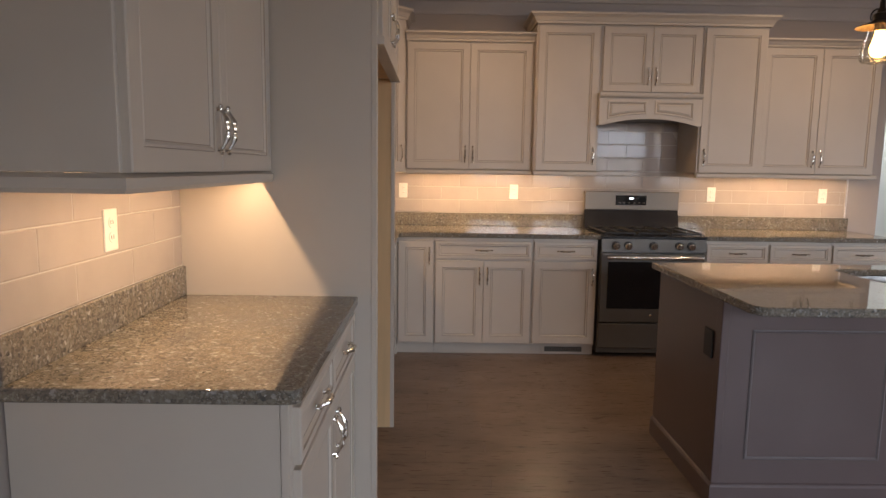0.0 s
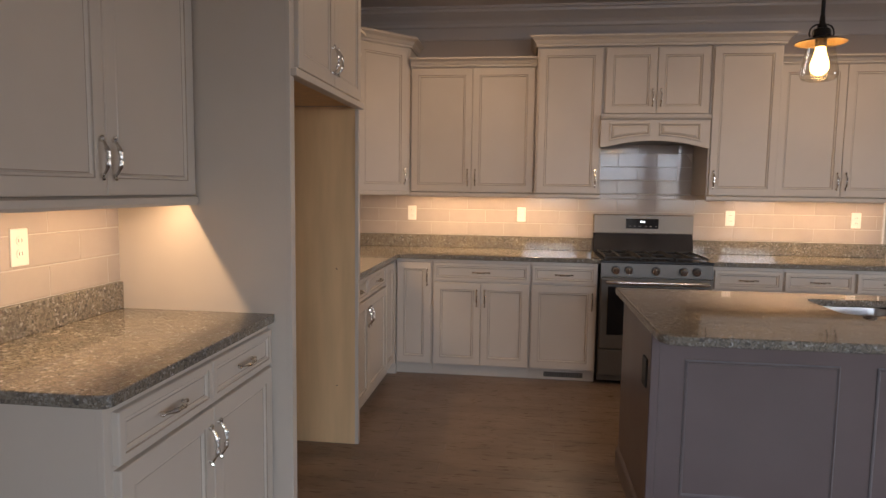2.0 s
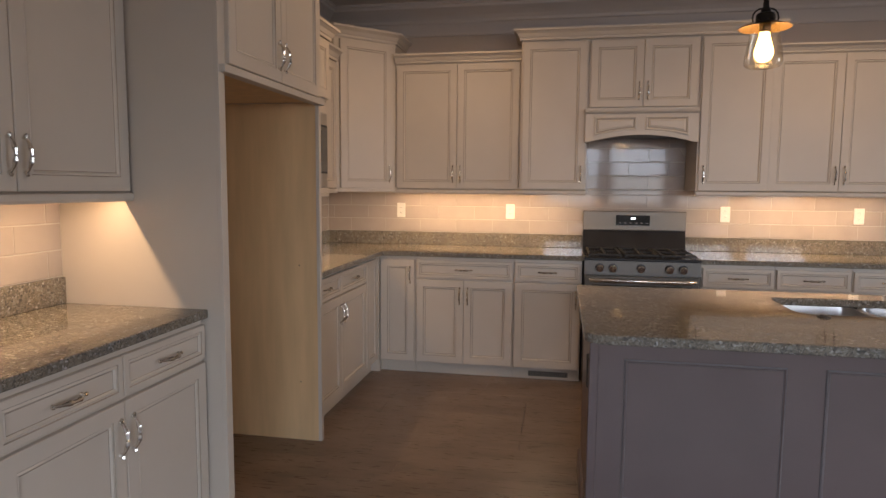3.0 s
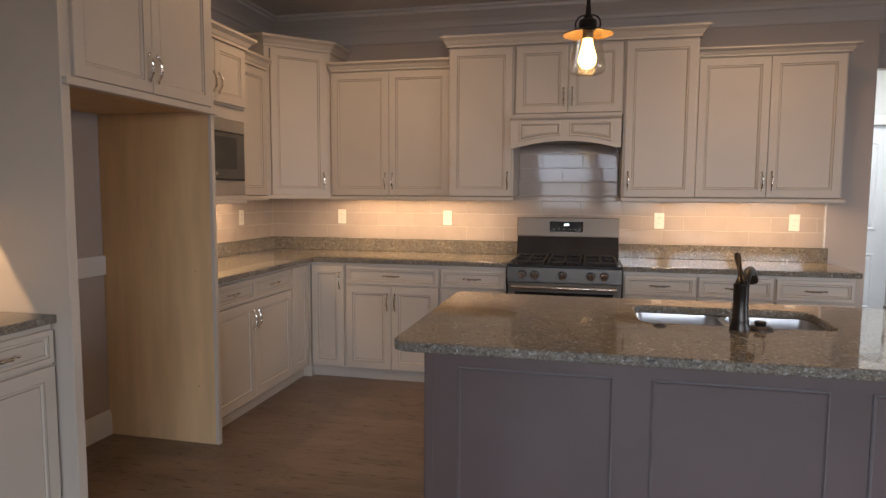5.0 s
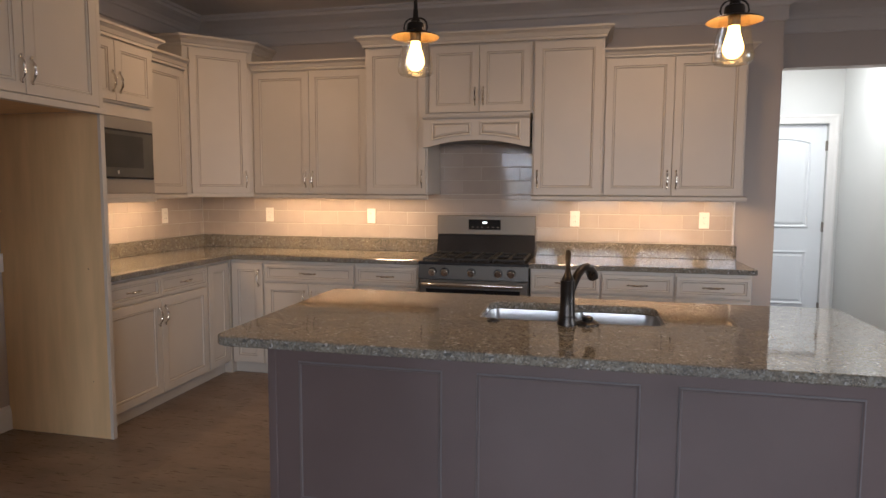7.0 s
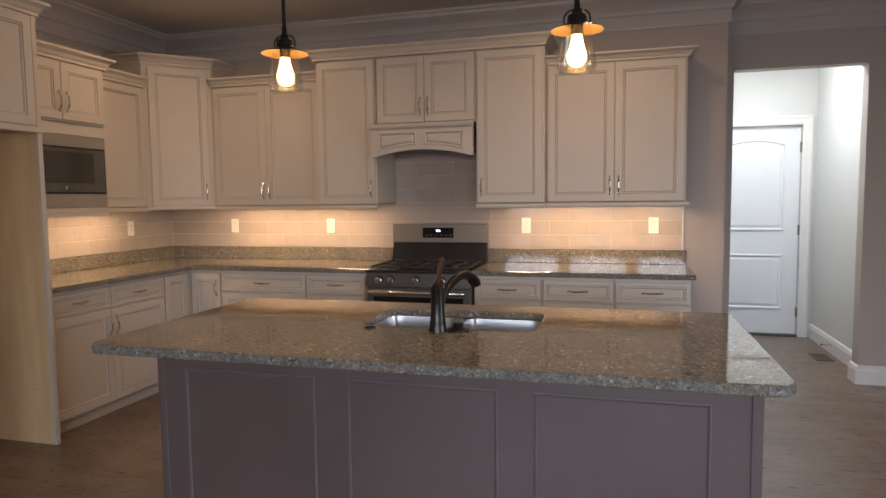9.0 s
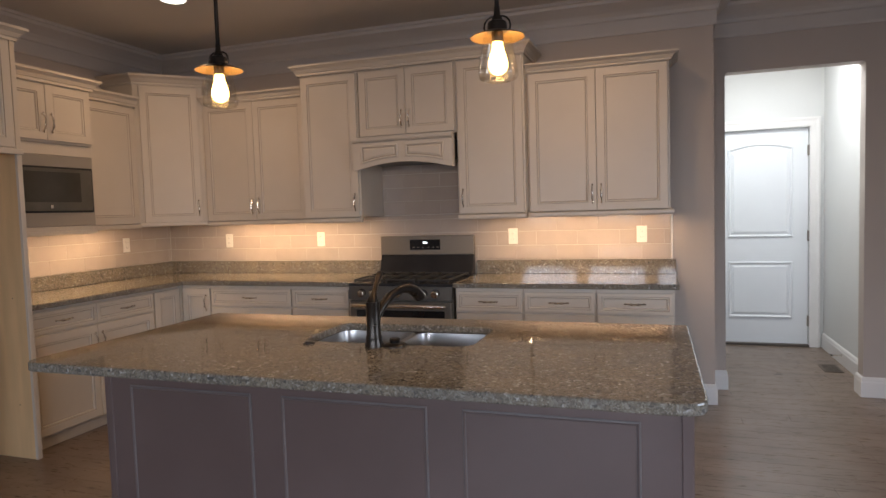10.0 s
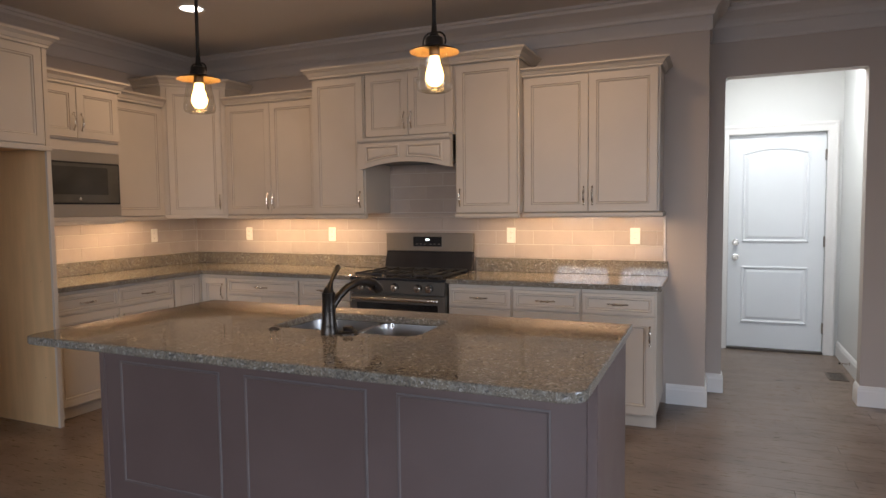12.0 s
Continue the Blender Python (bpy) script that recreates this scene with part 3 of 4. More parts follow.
LU = "greige painted wall cabinet"
# back wall
wall_cabinet(pose(-0.243, 5.0, 0), 0.985, YB - 5.002, UB, 2.37, 2, "l", LU + ", two doors")
wall_cabinet(pose(0.742, 4.91, 0), 0.49, YB - 4.912, UB, 2.49, 1, "r", LU + ", taller and deeper beside the hood")
wall_cabinet(pose(2.0, 4.91, 0), 0.492, YB - 4.912, UB, 2.49, 1, "l", LU + ", taller and deeper beside the hood")
wall_cabinet(pose(2.492, 5.0, 0), 0.945, YB - 5.002, UB, 2.37, 2, "l", LU + ", two doors at the end of the run", ends="r")
wall_cabinet(pose(1.2325, 4.915, 0), 0.767, YB - 4.917, 1.985, 2.49, 2, "l", LU + ", short pair over the hood", False)
cab_crown([(-0.24, 4.985), (0.742, 4.985)], 2.365, "greige crown on the paired wall cabinets", 0.85)
cab_crown([(0.742, 5.315), (0.742, 4.893), (2.492, 4.893), (2.492, 5.315)], 2.488, "greige crown across the hood cabinets")
cab_crown([(2.4925, 4.985), (3.437, 4.985), (3.437, 5.315)], 2.365, "greige crown on the end wall cabinets", 0.72)
# left wall
wall_cabinet(pose(-0.45, 3.336, 0, 0, 0, 90), 0.72, 0.483, 1.955, 2.345, 2, "l", "short greige wall cabinet above the microwave", False)
wall_cabinet(pose(-0.615, 4.058, 0, 0, 0, 90), 0.57, 0.318, UB, 2.33, 1, "r", LU + ", blind door beside the microwave", True, False)
cab_crown([(-0.435, 3.336), (-0.435, 4.058), (-0.93, 4.058)], 2.34, "greige crown above the microwave cabinet")
cab_crown([(-0.598, 4.06), (-0.598, 4.628)], 2.325, "greige crown on the blind wall cabinet")
# diagonal corner cabinet
P, Q = Vector((-0.615, 4.63)), Vector((-0.245, 5.0))
dia = thing("wall_cabinet", pose(P.x, P.y, 0, 0, 0, math.degrees(math.atan2(Q.y - P.y, Q.x - P.x))), "tall diagonal greige corner wall cabinet, one door", "cabinet", G2)
inv = dia.matrix_basis.inverted()
foot = [inv @ Vector((x, y, 0)) for x, y in ((P.x, P.y), (Q.x, Q.y), (Q.x, YB - 0.002), (XL + 0.002, YB - 0.002), (XL + 0.002, P.y))]
DW = (Q - P).length
part("body", prism([(v.x, v.y) for v in foot], UB + 0.03, 2.52, 0.0015), PAINT, dia)
door_front(dia, 0.04, UB + 0.028, DW - 0.08, 2.5 - UB - 0.028, ("v", DW - 0.11, 0.115))
part("light_rail", box(0.0, -0.022, UB, DW, 0.02, UB + 0.029, 0.004), PAINT, dia)
cab_crown([(XL + 0.003, P.y), (P.x, P.y), (Q.x, Q.y), (Q.x, YB - 0.003)], 2.515, "greige crown on the diagonal corner cabinet")
# buffet wall cabinet
wall_cabinet(pose(-0.61, 1.235, 0, 0, 0, 90), 1.072, 0.323, UB - 0.015, 2.5, 2, "l", "greige wall cabinet over the buffet, two doors", ends="l")
cab_crown([(XL + 0.003, 1.235), (-0.593, 1.235), (-0.593, 2.307)], 2.495, "greige crown on the buffet wall cabinet")

# refrigerator niche
FX = -0.215
nl = thing("niche_panel", pose(0, 0, 0), "tall greige side panel between buffet and empty niche", "panel", "niche panels")
part("panel", box(XL + 0.002, 2.311, 0, FX - 0.02, 2.345, 2.5, 0.001), PAINT, nl)
part("inner_face", box(XL + 0.003, 2.345, 0, FX - 0.02, 2.351, 1.85), MAPLE, nl, "bare maple inner face")
part("edge_strip", box(FX - 0.02, 2.308, 0, FX, 2.352, 2.5, 0.002), PAINT, nl)
nr = thing("niche_panel", pose(0, 0, 0), "tall side panel with a bare maple inner face", "panel", "niche panels")
part("panel", box(XL + 0.002, 3.315, 0, FX - 0.02, 3.334, 2.5, 0.001), PAINT, nr)
part("inner_face", box(XL + 0.003, 3.309, 0, FX - 0.02, 3.315, 1.85), MAPLE, nr, "bare tan maple inner face")
part("edge_strip", box(FX - 0.02, 3.306, 0, FX, 3.336, 2.5, 0.002), PAINT, nr)
for z in (0.33, 0.98):
    part("shelf_pin_hole", box(-0.34, 3.3082, z - 0.003, -0.334, 3.3089, z + 0.003), SLOT, nr)
over = wall_cabinet(pose(FX - 0.005, 2.353, 0, 0, 0, 90), 0.952, 0.70, 1.862, 2.5, 2, "l", "deep greige cabinet above the empty refrigerator niche", False)
part("bottom_rail", box(-0.04, -0.03, 1.836, 0.978, 0.02, 1.866, 0.003), PAINT, over)
part("underside", box(0.0, 0.02, 1.852, 0.952, 0.70, 1.8615), MAPLE, over, "bare maple underside")
cab_crown([(FX, 2.308), (FX, 3.336), (XL + 0.003, 3.336)], 2.495, "greige crown above the refrigerator niche")

# ---- counters ----
CT, CU = 0.93, 0.896


def rounded(pts, r, corners, n=5):
    """Polygon with some corners rounded; corners is a set of indices."""
    out = []
    for i, p in enumerate(pts):
        if i not in corners:
            out.append(p)
            continue
        p = Vector(p)
        a, b = (Vector(pts[i - 1]) - p).normalized(), (Vector(pts[(i + 1) % len(pts)]) - p).normalized()
        s, e = p + a * r, p + b * r
        for k in range(n + 1):
            t = k / n
            q = s * (1 - t) ** 2 + p * 2 * t * (1 - t) + e * t * t
            out.append((q.x, q.y))
    return out


wt = thing("worktop", pose(0, 0, 0), "polished speckled granite worktop in the corner with low upstand", "worktop", "granite worktops")
part("slab", prism(rounded([(XL + 0.002, 3.337), (-0.262, 3.337), (-0.262, 4.667), (1.232, 4.667), (1.232, YB - 0.002), (XL + 0.002, YB - 0.002)], 0.03, {2}), CU, CT, 0.004), GRANITE, wt)
part("upstand", box(XL + 0.022, YB - 0.022, CT, 1.232, YB - 0.002, CT + 0.107, 0.003), GRANITE, wt)
part("upstand", box(XL + 0.002, 3.337, CT, XL + 0.022, YB - 0.002, CT + 0.107, 0.003), GRANITE, wt)
wt = thing("worktop", pose(0, 0, 0), "polished speckled granite worktop near the hall opening", "worktop", "granite worktops")
part("slab", prism(rounded([(2.012, 4.667), (3.478, 4.667), (3.478, YB - 0.002), (2.012, YB - 0.002)], 0.02, {1}), CU, CT, 0.004), GRANITE, wt)
part("upstand", box(2.012, YB - 0.022, CT, 3.478, YB - 0.002, CT + 0.107, 0.003), GRANITE, wt)
wt = thing("worktop", pose(0, 0, 0), "polished speckled granite buffet top with low upstand", "worktop", "granite worktops")
part("slab", prism(rounded([(XL + 0.002, 1.305), (-0.285, 1.305), (-0.285, 2.308), (XL + 0.002, 2.308)], 0.03, {1}), CU, CT, 0.004), GRANITE, wt)
part("upstand", box(XL + 0.002, 1.305, CT, XL + 0.022, 2.308, CT + 0.107, 0.003), GRANITE, wt)

# ---- island ----
IX0, IX1, IY0, IY1 = 1.185, 3.435, 2.53, 3.27
isl = thing("kitchen_island", pose(0, 0, 0), "dark taupe painted kitchen island with framed panels", "island")
part("body", box(IX0, IY0, 0, IX1, IY1, 0.66), ISLAND, isl)
for q in ((IX0, IY0, IX1, IY0 + 0.05), (IX0, IY1 - 0.05, IX1, IY1), (IX0, IY0 + 0.05, IX0 + 0.05, IY1 - 0.05), (IX1 - 0.05, IY0 + 0.05, IX1, IY1 - 0.05)):
    part("side", box(q[0], q[1], 0.66, q[2], q[3], CU - 0.001), ISLAND, isl)
for a, b in ((1.31, 1.885), (2.015, 2.59), (2.715, 3.288)):
    part("panel", framed(a, 0.205, b - a, 0.56, IY0 + 0.001, 0.004, 0.004, [(0, IY0, 0), (0.001, IY0 - 0.004, 1), (0.006, IY0 - 0.006, 1), (0.010, IY0 - 0.004, 0), (0.013, IY0 - 0.0015, 1), (0.016, IY0 - 0.0015, 0)]), [ISLAND, ISLAND_GLAZE], isl)
part("plinth", moulding([(IX0, IY1), (IX0, IY0), (IX1, IY0), (IX1, IY1)], [(0, 0), (0.014, 0), (0.014, 0.085), (0.008, 0.095), (0, 0.1)], 1), ISLAND, isl)
part("corner_post", box(IX0 - 0.006, IY0 - 0.004, 0.1, IX0 + 0.03, IY0 + 0.05, CU - 0.002, 0.004), ISLAND, isl)
part("corner_post", box(IX1 - 0.03, IY0 - 0.004, 0.1, IX1 + 0.006, IY0 + 0.05, CU - 0.002, 0.004), ISLAND, isl)
part("socket", box(IX0 - 0.010, 2.60, 0.62, IX0, 2.68, 0.74, 0.003), SLOT, isl, "dark power socket")

SX0, SX1, SY0, SY1 = 1.985, 2.69, 2.735, 3.125


def ring(x0, y0, x1, y1, r, n=5):
    return rounded([(x0, y0), (x1, y0), (x1, y1), (x0, y1)], r, {0, 1, 2, 3}, n)


def holed_slab():
    bm = bmesh.new()
    edges = []
    for pts in (rounded([(1.145, 2.195), (3.46, 2.195), (3.46, 3.30), (1.145, 3.30)], 0.075, {0, 1}) , ring(SX0, SY0, SX1, SY1, 0.07)):
        vs = [bm.verts.new((x, y, CU)) for x, y in pts]
        edges += [bm.edges.new((vs[i], vs[(i + 1) % len(vs)])) for i in range(len(vs))]
    bmesh.ops.triangle_fill(bm, use_beauty=True, edges=edges)
    ext = bmesh.ops.extrude_face_region(bm, geom=bm.faces[:])
    bmesh.ops.translate(bm, verts=[v for v in ext["geom"] if isinstance(v, bmesh.types.BMVert)], vec=(0, 0, CT - CU))
    bmesh.ops.recalc_face_normals(bm, faces=bm.faces[:])
    rim = [e for e in bm.edges if e.calc_face_angle(0) > radians(70) and abs(e.verts[0].co.z - e.verts[1].co.z) < 0.001]
    bmesh.ops.bevel(bm, geom=rim, offset=0.006, segments=2, affect="EDGES", profile=0.5)
    return bm


wt = thing("worktop", pose(0, 0, 0), "large polished speckled granite island top with sink cut-out", "worktop", "granite worktops")
part("slab", holed_slab(), GRANITE, wt)
sink = thing("sink", pose(0, 0, 0), "undermounted stainless steel double bowl sink", "sink")


def bowl(x0, x1):
    bm = bmesh.new()
    rings = []
    for o, z in ((-0.012, CU - 0.001), (0.0, CU - 0.001), (0.004, 0.87), (0.008, 0.72), (0.03, 0.70)):
        rings.append([bm.verts.new((x, y, z)) for x, y in ring(x0 + o, SY0 - 0.004 + o, x1 - o, SY1 + 0.004 - o, 0.06)])
    for a, b in zip(rings, rings[1:]):
        for k in range(len(a)):
            bm.faces.new((a[k], a[(k + 1) % len(a)], b[(k + 1) % len(a)], b[k]))
    bm.faces.new(rings[-1])
    return bm


for a, b in ((SX0 - 0.004, 2.325), (2.35, SX1 + 0.004)):
    bo = part("bowl", bowl(a, b), BASIN, sink, "", True)
    part("drain", lathe([(0.045, 0.7005), (0.043, 0.703), (0.03, 0.701), (0.01, 0.7008)], 20, ((a + b) / 2, 2.93)), CHROME, bo, "", True)

fc = thing("faucet", pose(2.33, 2.683, CT), "dark oiled bronze faucet with lever and pull-out spout", "faucet")
part("base", lathe([(0.036, 0), (0.036, 0.008), (0.031, 0.02), (0.031, 0.03)]), BRONZE, fc, "", True)
part("body", lathe([(0.030, 0.03), (0.031, 0.036), (0.028, 0.044), (0.0265, 0.1), (0.0265, 0.158), (0.0275, 0.161), (0.0275, 0.168)]), BRONZE, fc, "", True)
fb = bmesh.new()
tube(fb, [(0.004, 0.01, 0.10), (0.018, 0.045, 0.145), (0.034, 0.09, 0.178), (0.052, 0.14, 0.196), (0.07, 0.185, 0.196), (0.083, 0.22, 0.182), (0.092, 0.245, 0.16), (0.095, 0.252, 0.148)], [0.016, 0.017, 0.017, 0.017, 0.019, 0.022, 0.0235, 0.022], 14)
part("spout", fb, BRONZE, fc, "", True)
fb = bmesh.new()
tube(fb, [(0, 0, 0.165), (0, 0.001, 0.176), (0, 0.010, 0.192), (-0.001, 0.026, 0.212), (-0.002, 0.046, 0.234), (-0.002, 0.066, 0.254), (-0.002, 0.078, 0.268), (-0.002, 0.082, 0.274)], [0.025, 0.021, 0.013, 0.0085, 0.0095, 0.0125, 0.0115, 0.005], 14)
part("lever", fb, BRONZE, fc, "bronze lever handle", True)
sp = thing("soap_dispenser", pose(2.405, 2.705, CT), "low dark bronze sink cap beside the faucet", "dispenser")
part("flange", lathe([(0.044, 0), (0.044, 0.005), (0.034, 0.011), (0.02, 0.013)]), BRONZE, sp, "", True)
part("pump", lathe([(0.019, 0.013), (0.02, 0.022), (0.022, 0.025), (0.017, 0.03)]), BRONZE, sp, "", True)
ab = thing("air_switch", pose(2.052, 2.682, CT), "flat round dark button set in the granite", "button")
part("ring", lathe([(0.024, 0), (0.024, 0.004), (0.017, 0.006)]), BRONZE, ab, "", True)
part("button", lathe([(0.016, 0.006), (0.015, 0.009), (0.006, 0.0095)]), BRONZE, ab, "", True)

# ---- range ----
RX0, RX1 = 1.231, 2.011
rg = thing("range", pose(0, -0.022, 0), "slate steel gas range with black cooktop and backguard", "range")
part("body", box(RX0, 4.70, 0.03, RX1, 5.29, 0.905, 0.003), DARKSTEEL, rg)
part("drawer", box(RX0 + 0.004, 4.672, 0.075, RX1 - 0.004, 4.70, 0.265, 0.006), DARKSTEEL, rg)
od = part("oven_door", box(RX0 + 0.004, 4.668, 0.275, RX1 - 0.004, 4.70, 0.80, 0.006), DARKSTEEL, rg)
part("oven_window", box(RX0 + 0.055, 4.6655, 0.38, RX1 - 0.055, 4.6675, 0.735, 0.001), BLACKGLASS, od, "black glass oven window")
ob_ = bmesh.new()
tube(ob_, [(RX0 + 0.035, 4.625, 0.772), (RX0 + 0.05, 4.622, 0.772), (RX1 - 0.05, 4.622, 0.772), (RX1 - 0.035, 4.625, 0.772)], [0.012, 0.0145, 0.0145, 0.012], 14)
for hx in (RX0 + 0.06, RX1 - 0.06):
    tube(ob_, [(hx, 4.668, 0.772), (hx, 4.63, 0.772)], 0.01, 10)
part("handle", ob_, CHROME, od, "polished steel bar handle", True)
part("badge", lathe([(0.011, 0), (0.011, 0.002), (0.008, 0.003)], 16), CHROME, od).matrix_basis = pose((RX0 + RX1) / 2, 4.668, 0.33, 90, 0, 0)
bmc = prism([(4.655, 0.812), (4.70, 0.812), (4.70, 0.905), (4.672, 0.905)], RX0, RX1)
for v in bmc.verts:
    v.co = Vector((v.co.z, v.co.x, v.co.y))
part("control_panel", bmc, PANELSTEEL, rg, "brushed slate steel control strip")
for kx in (1.335, 1.425, 1.615, 1.805, 1.895):
    kb = lathe([(0.027, 0.006), (0.027, 0.012), (0.025, 0.03), (0.022, 0.033)], 24)
    box(-0.005, -0.022, 0.031, 0.005, 0.022, 0.043, 0.0015, kb)
    knob = part("knob", kb, CHROME, rg, "satin steel burner knob", True)
    knob.matrix_basis = pose(kx, 4.663, 0.858, 100, 0, 0)
    part("bezel", lathe([(0.031, -0.002), (0.031, 0.004), (0.027, 0.0055)], 24), ENAMEL, knob, "black ring", True)
part("cooktop", box(RX0 - 0.004, 4.665, 0.906, RX1 + 0.004, 5.235, 0.928, 0.006), ENAMEL, rg, "glossy black enamel cooktop")
for bx, by in ((1.385, 4.82), (1.385, 5.08), (1.621, 4.95), (1.857, 4.82), (1.857, 5.08)):
    part("burner", lathe([(0.05, 0.928), (0.05, 0.932), (0.036, 0.933), (0.036, 0.938), (0.03, 0.939)], 22, (bx, by)), IRON, rg, "", True)
for gx in (1.258, 1.506, 1.754):
    gb = bmesh.new()
    w = 0.23
    for yy in (4.70, 4.95, 5.20):
        box(gx, yy - 0.007, 0.94, gx + w, yy + 0.007, 0.953, 0.003, gb)
    for xx in (gx + 0.007, gx + w / 2, gx + w - 0.007):
        box(xx - 0.007, 4.694, 0.941, xx + 0.007, 5.206, 0.954, 0.003, gb)
    for xx in (gx + 0.008, gx + w - 0.008):
        for yy in (4.702, 5.198):
            box(xx - 0.006, yy - 0.006, 0.928, xx + 0.006, yy + 0.006, 0.942, 0, gb)
    part("grate", gb, IRON, rg)
bg = part("backguard", box(RX0, 5.255, 1.085, RX1, 5.296, 1.236, 0.006), STEEL, rg, "brushed slate steel backguard")
bl = prism([(5.215, 0.93), (5.296, 0.93), (5.296, 1.085), (5.262, 1.085), (5.245, 1.03)], RX0 + 0.004, RX1 - 0.004)
for v in bl.verts:
    v.co = Vector((v.co.z, v.co.x, v.co.y))
part("backguard_base", bl, ENAMEL, rg, "black lower backguard")
dp = part("display", box(1.485, 5.2515, 1.125, 1.74, 5.2545, 1.205, 0.001), BLACKGLASS, bg, "black glass clock display")
part("clock_digits", box(1.598, 5.2505, 1.174, 1.632, 5.2512, 1.187), DIGITS, bg, "glowing white clock digits")
for k in range(6):
    bx = 1.51 + k * 0.038 + (0.0 if k < 3 else 0.01)
    part("key_mark", box(bx, 5.2505, 1.142, bx + 0.016, 5.2512, 1.147), STEEL, bg)

# ---- hood ----
hd = thing("range_hood", pose(0, 0, 0), "greige wooden mantel hood with arched lower edge", "hood")
HX0, HX1, HY = 1.214, 1.988, 4.83


def arch_front(y0, y1):
    pts = [(HX0, 1.745), (HX0, 1.945), (HX1, 1.945), (HX1, 1.745), (HX1 - 0.03, 1.745)]
    for k in range(1, 16):
        s = 1 - k / 8
        pts.append(((HX0 + HX1) / 2 + s * (HX1 - HX0 - 0.06) / 2, 1.745 + 0.05 * (1 - s * s)))
    pts.append((HX0 + 0.03, 1.745))
    return prism(pts, y0, y1, 0.0015, "y")


part("front", arch_front(HY, HY + 0.025), PAINT, hd)
for a, b in ((HX0, HX0 + 0.02), (HX1 - 0.02, HX1)):
    part("side", box(a, HY + 0.026, 1.745, b, 4.886, 1.945), PAINT, hd)
part("liner", box(1.236, HY + 0.028, 1.80, HX1 - 0.021, YB - 0.012, 1.945), DARKSTEEL, hd, "dark metal hood liner")
part("top_moulding", moulding([(HX0 - 0.001, HY + 0.003), (HX1 + 0.001, HY + 0.003)], [(-0.05, 1.946), (0.004, 1.946), (0.02, 1.958), (0.024, 1.972), (0.024, 1.982), (-0.05, 1.984)]), PAINT, hd)


def hood_inset(flip):
    """A raised field in a sunk frame, its lower edge following the arch."""
    mid, half = (HX0 + HX1) / 2, (HX1 - HX0 - 0.06) / 2
    bm = bmesh.new()
    rings = []
    for o, y in ((0, HY - 0.0005), (0.003, HY - 0.007), (0.010, HY - 0.008), (0.016, HY - 0.001), (0.022, HY - 0.001), (0.034, HY - 0.007)):
        xa, xb = HX0 + 0.062 + o, mid - 0.03 - o
        pts = [(xb, 1.925 - o), (xa, 1.925 - o)]
        for k in range(7):
            x = xa + (xb - xa) * k / 6
            pts.append((x, 1.745 + 0.05 * (1 - ((x - mid) / half) ** 2) + 0.034 + o))
        if flip:
            pts = [(2 * mid - a, b) for a, b in pts]
        rings.append([bm.verts.new((a, y, b)) for a, b in pts])
    n = len(rings[0])
    for i, (a, b) in enumerate(zip(rings, rings[1:])):
        for k in range(n):
            bm.faces.new((a[k], a[(k + 1) % n], b[(k + 1) % n], b[k])).material_index = 1 if i == 3 else 0
    bm.faces.new(rings[-1])
    return bm


part("inset_panel", hood_inset(False), [PAINT, GLAZE], hd)
part("inset_panel", hood_inset(True), [PAINT, GLAZE], hd)

# ---- microwave ----
mw = thing("microwave", pose(-0.455, 3.336, 0, 0, 0, 90), "built-in slate steel microwave with dark glass door", "microwave")
part("body", box(0.02, 0.03, 1.405, 0.70, 0.46, 1.86), DARKSTEEL, mw)
part("trim_frame", framed(0.0, 1.402, 0.72, 0.475, 0.028, 0.05, 0.028, [(0, 0.028, 0), (0, 0.003, 0), (0.003, 0, 0), (0.012, 0, 0)]), LIGHTSTEEL, mw, "brushed slate steel surround")
md = part("door", box(0.036, -0.012, 1.506, 0.696, -0.0025, 1.789, 0.003), SMOKE, mw, "dark glass door")
part("door_gasket", box(0.024, -0.006, 1.494, 0.708, -0.0003, 1.801, 0.002), ENAMEL, mw, "black edge round the door")
part("window", box(0.05, -0.0145, 1.565, 0.60, -0.0125, 1.765, 0.0008), DOORGLASS, md)
part("badge", box(0.36, -0.0145, 1.525, 0.378, -0.0125, 1.545), CHROME, md)
part("filler_strip", box(0.0, 0.0, 1.878, 0.72, 0.46, 1.953, 0.001), PAINT, mw, "greige filler above the microwave")
part("shelf", box(0.0, -0.01, 1.372, 0.72, 0.478, 1.401, 0.003), PAINT, mw, "greige shelf")
# lip added to keep the strip lamp out of the island top's reflection
part("light_rail", box(0.0, -0.012, 1.346, 0.72, 0.012, 1.3715, 0.003), PAINT, mw)

# ---- strip lights ----
for sx, sy, sz, rz, ln in ((-0.6495, 1.79, 1.3815, 90, 0.9), (0.42, 5.038, 1.3965, 0, 1.4), (2.78, 5.038, 1.3965, 0, 1.25), (-0.50, 3.70, 1.3675, 90, 0.64), (-0.665, 4.34, 1.3965, 90, 0.5)):
    sl = thing("strip_light", pose(sx, sy, sz, 0, 0, rz), "slim warm LED strip under the wall cabinets", "light", "under-cabinet lights")
    part("housing", box(-ln / 2, -0.014, 0, ln / 2, 0.014, 0.005), PLASTIC, sl)

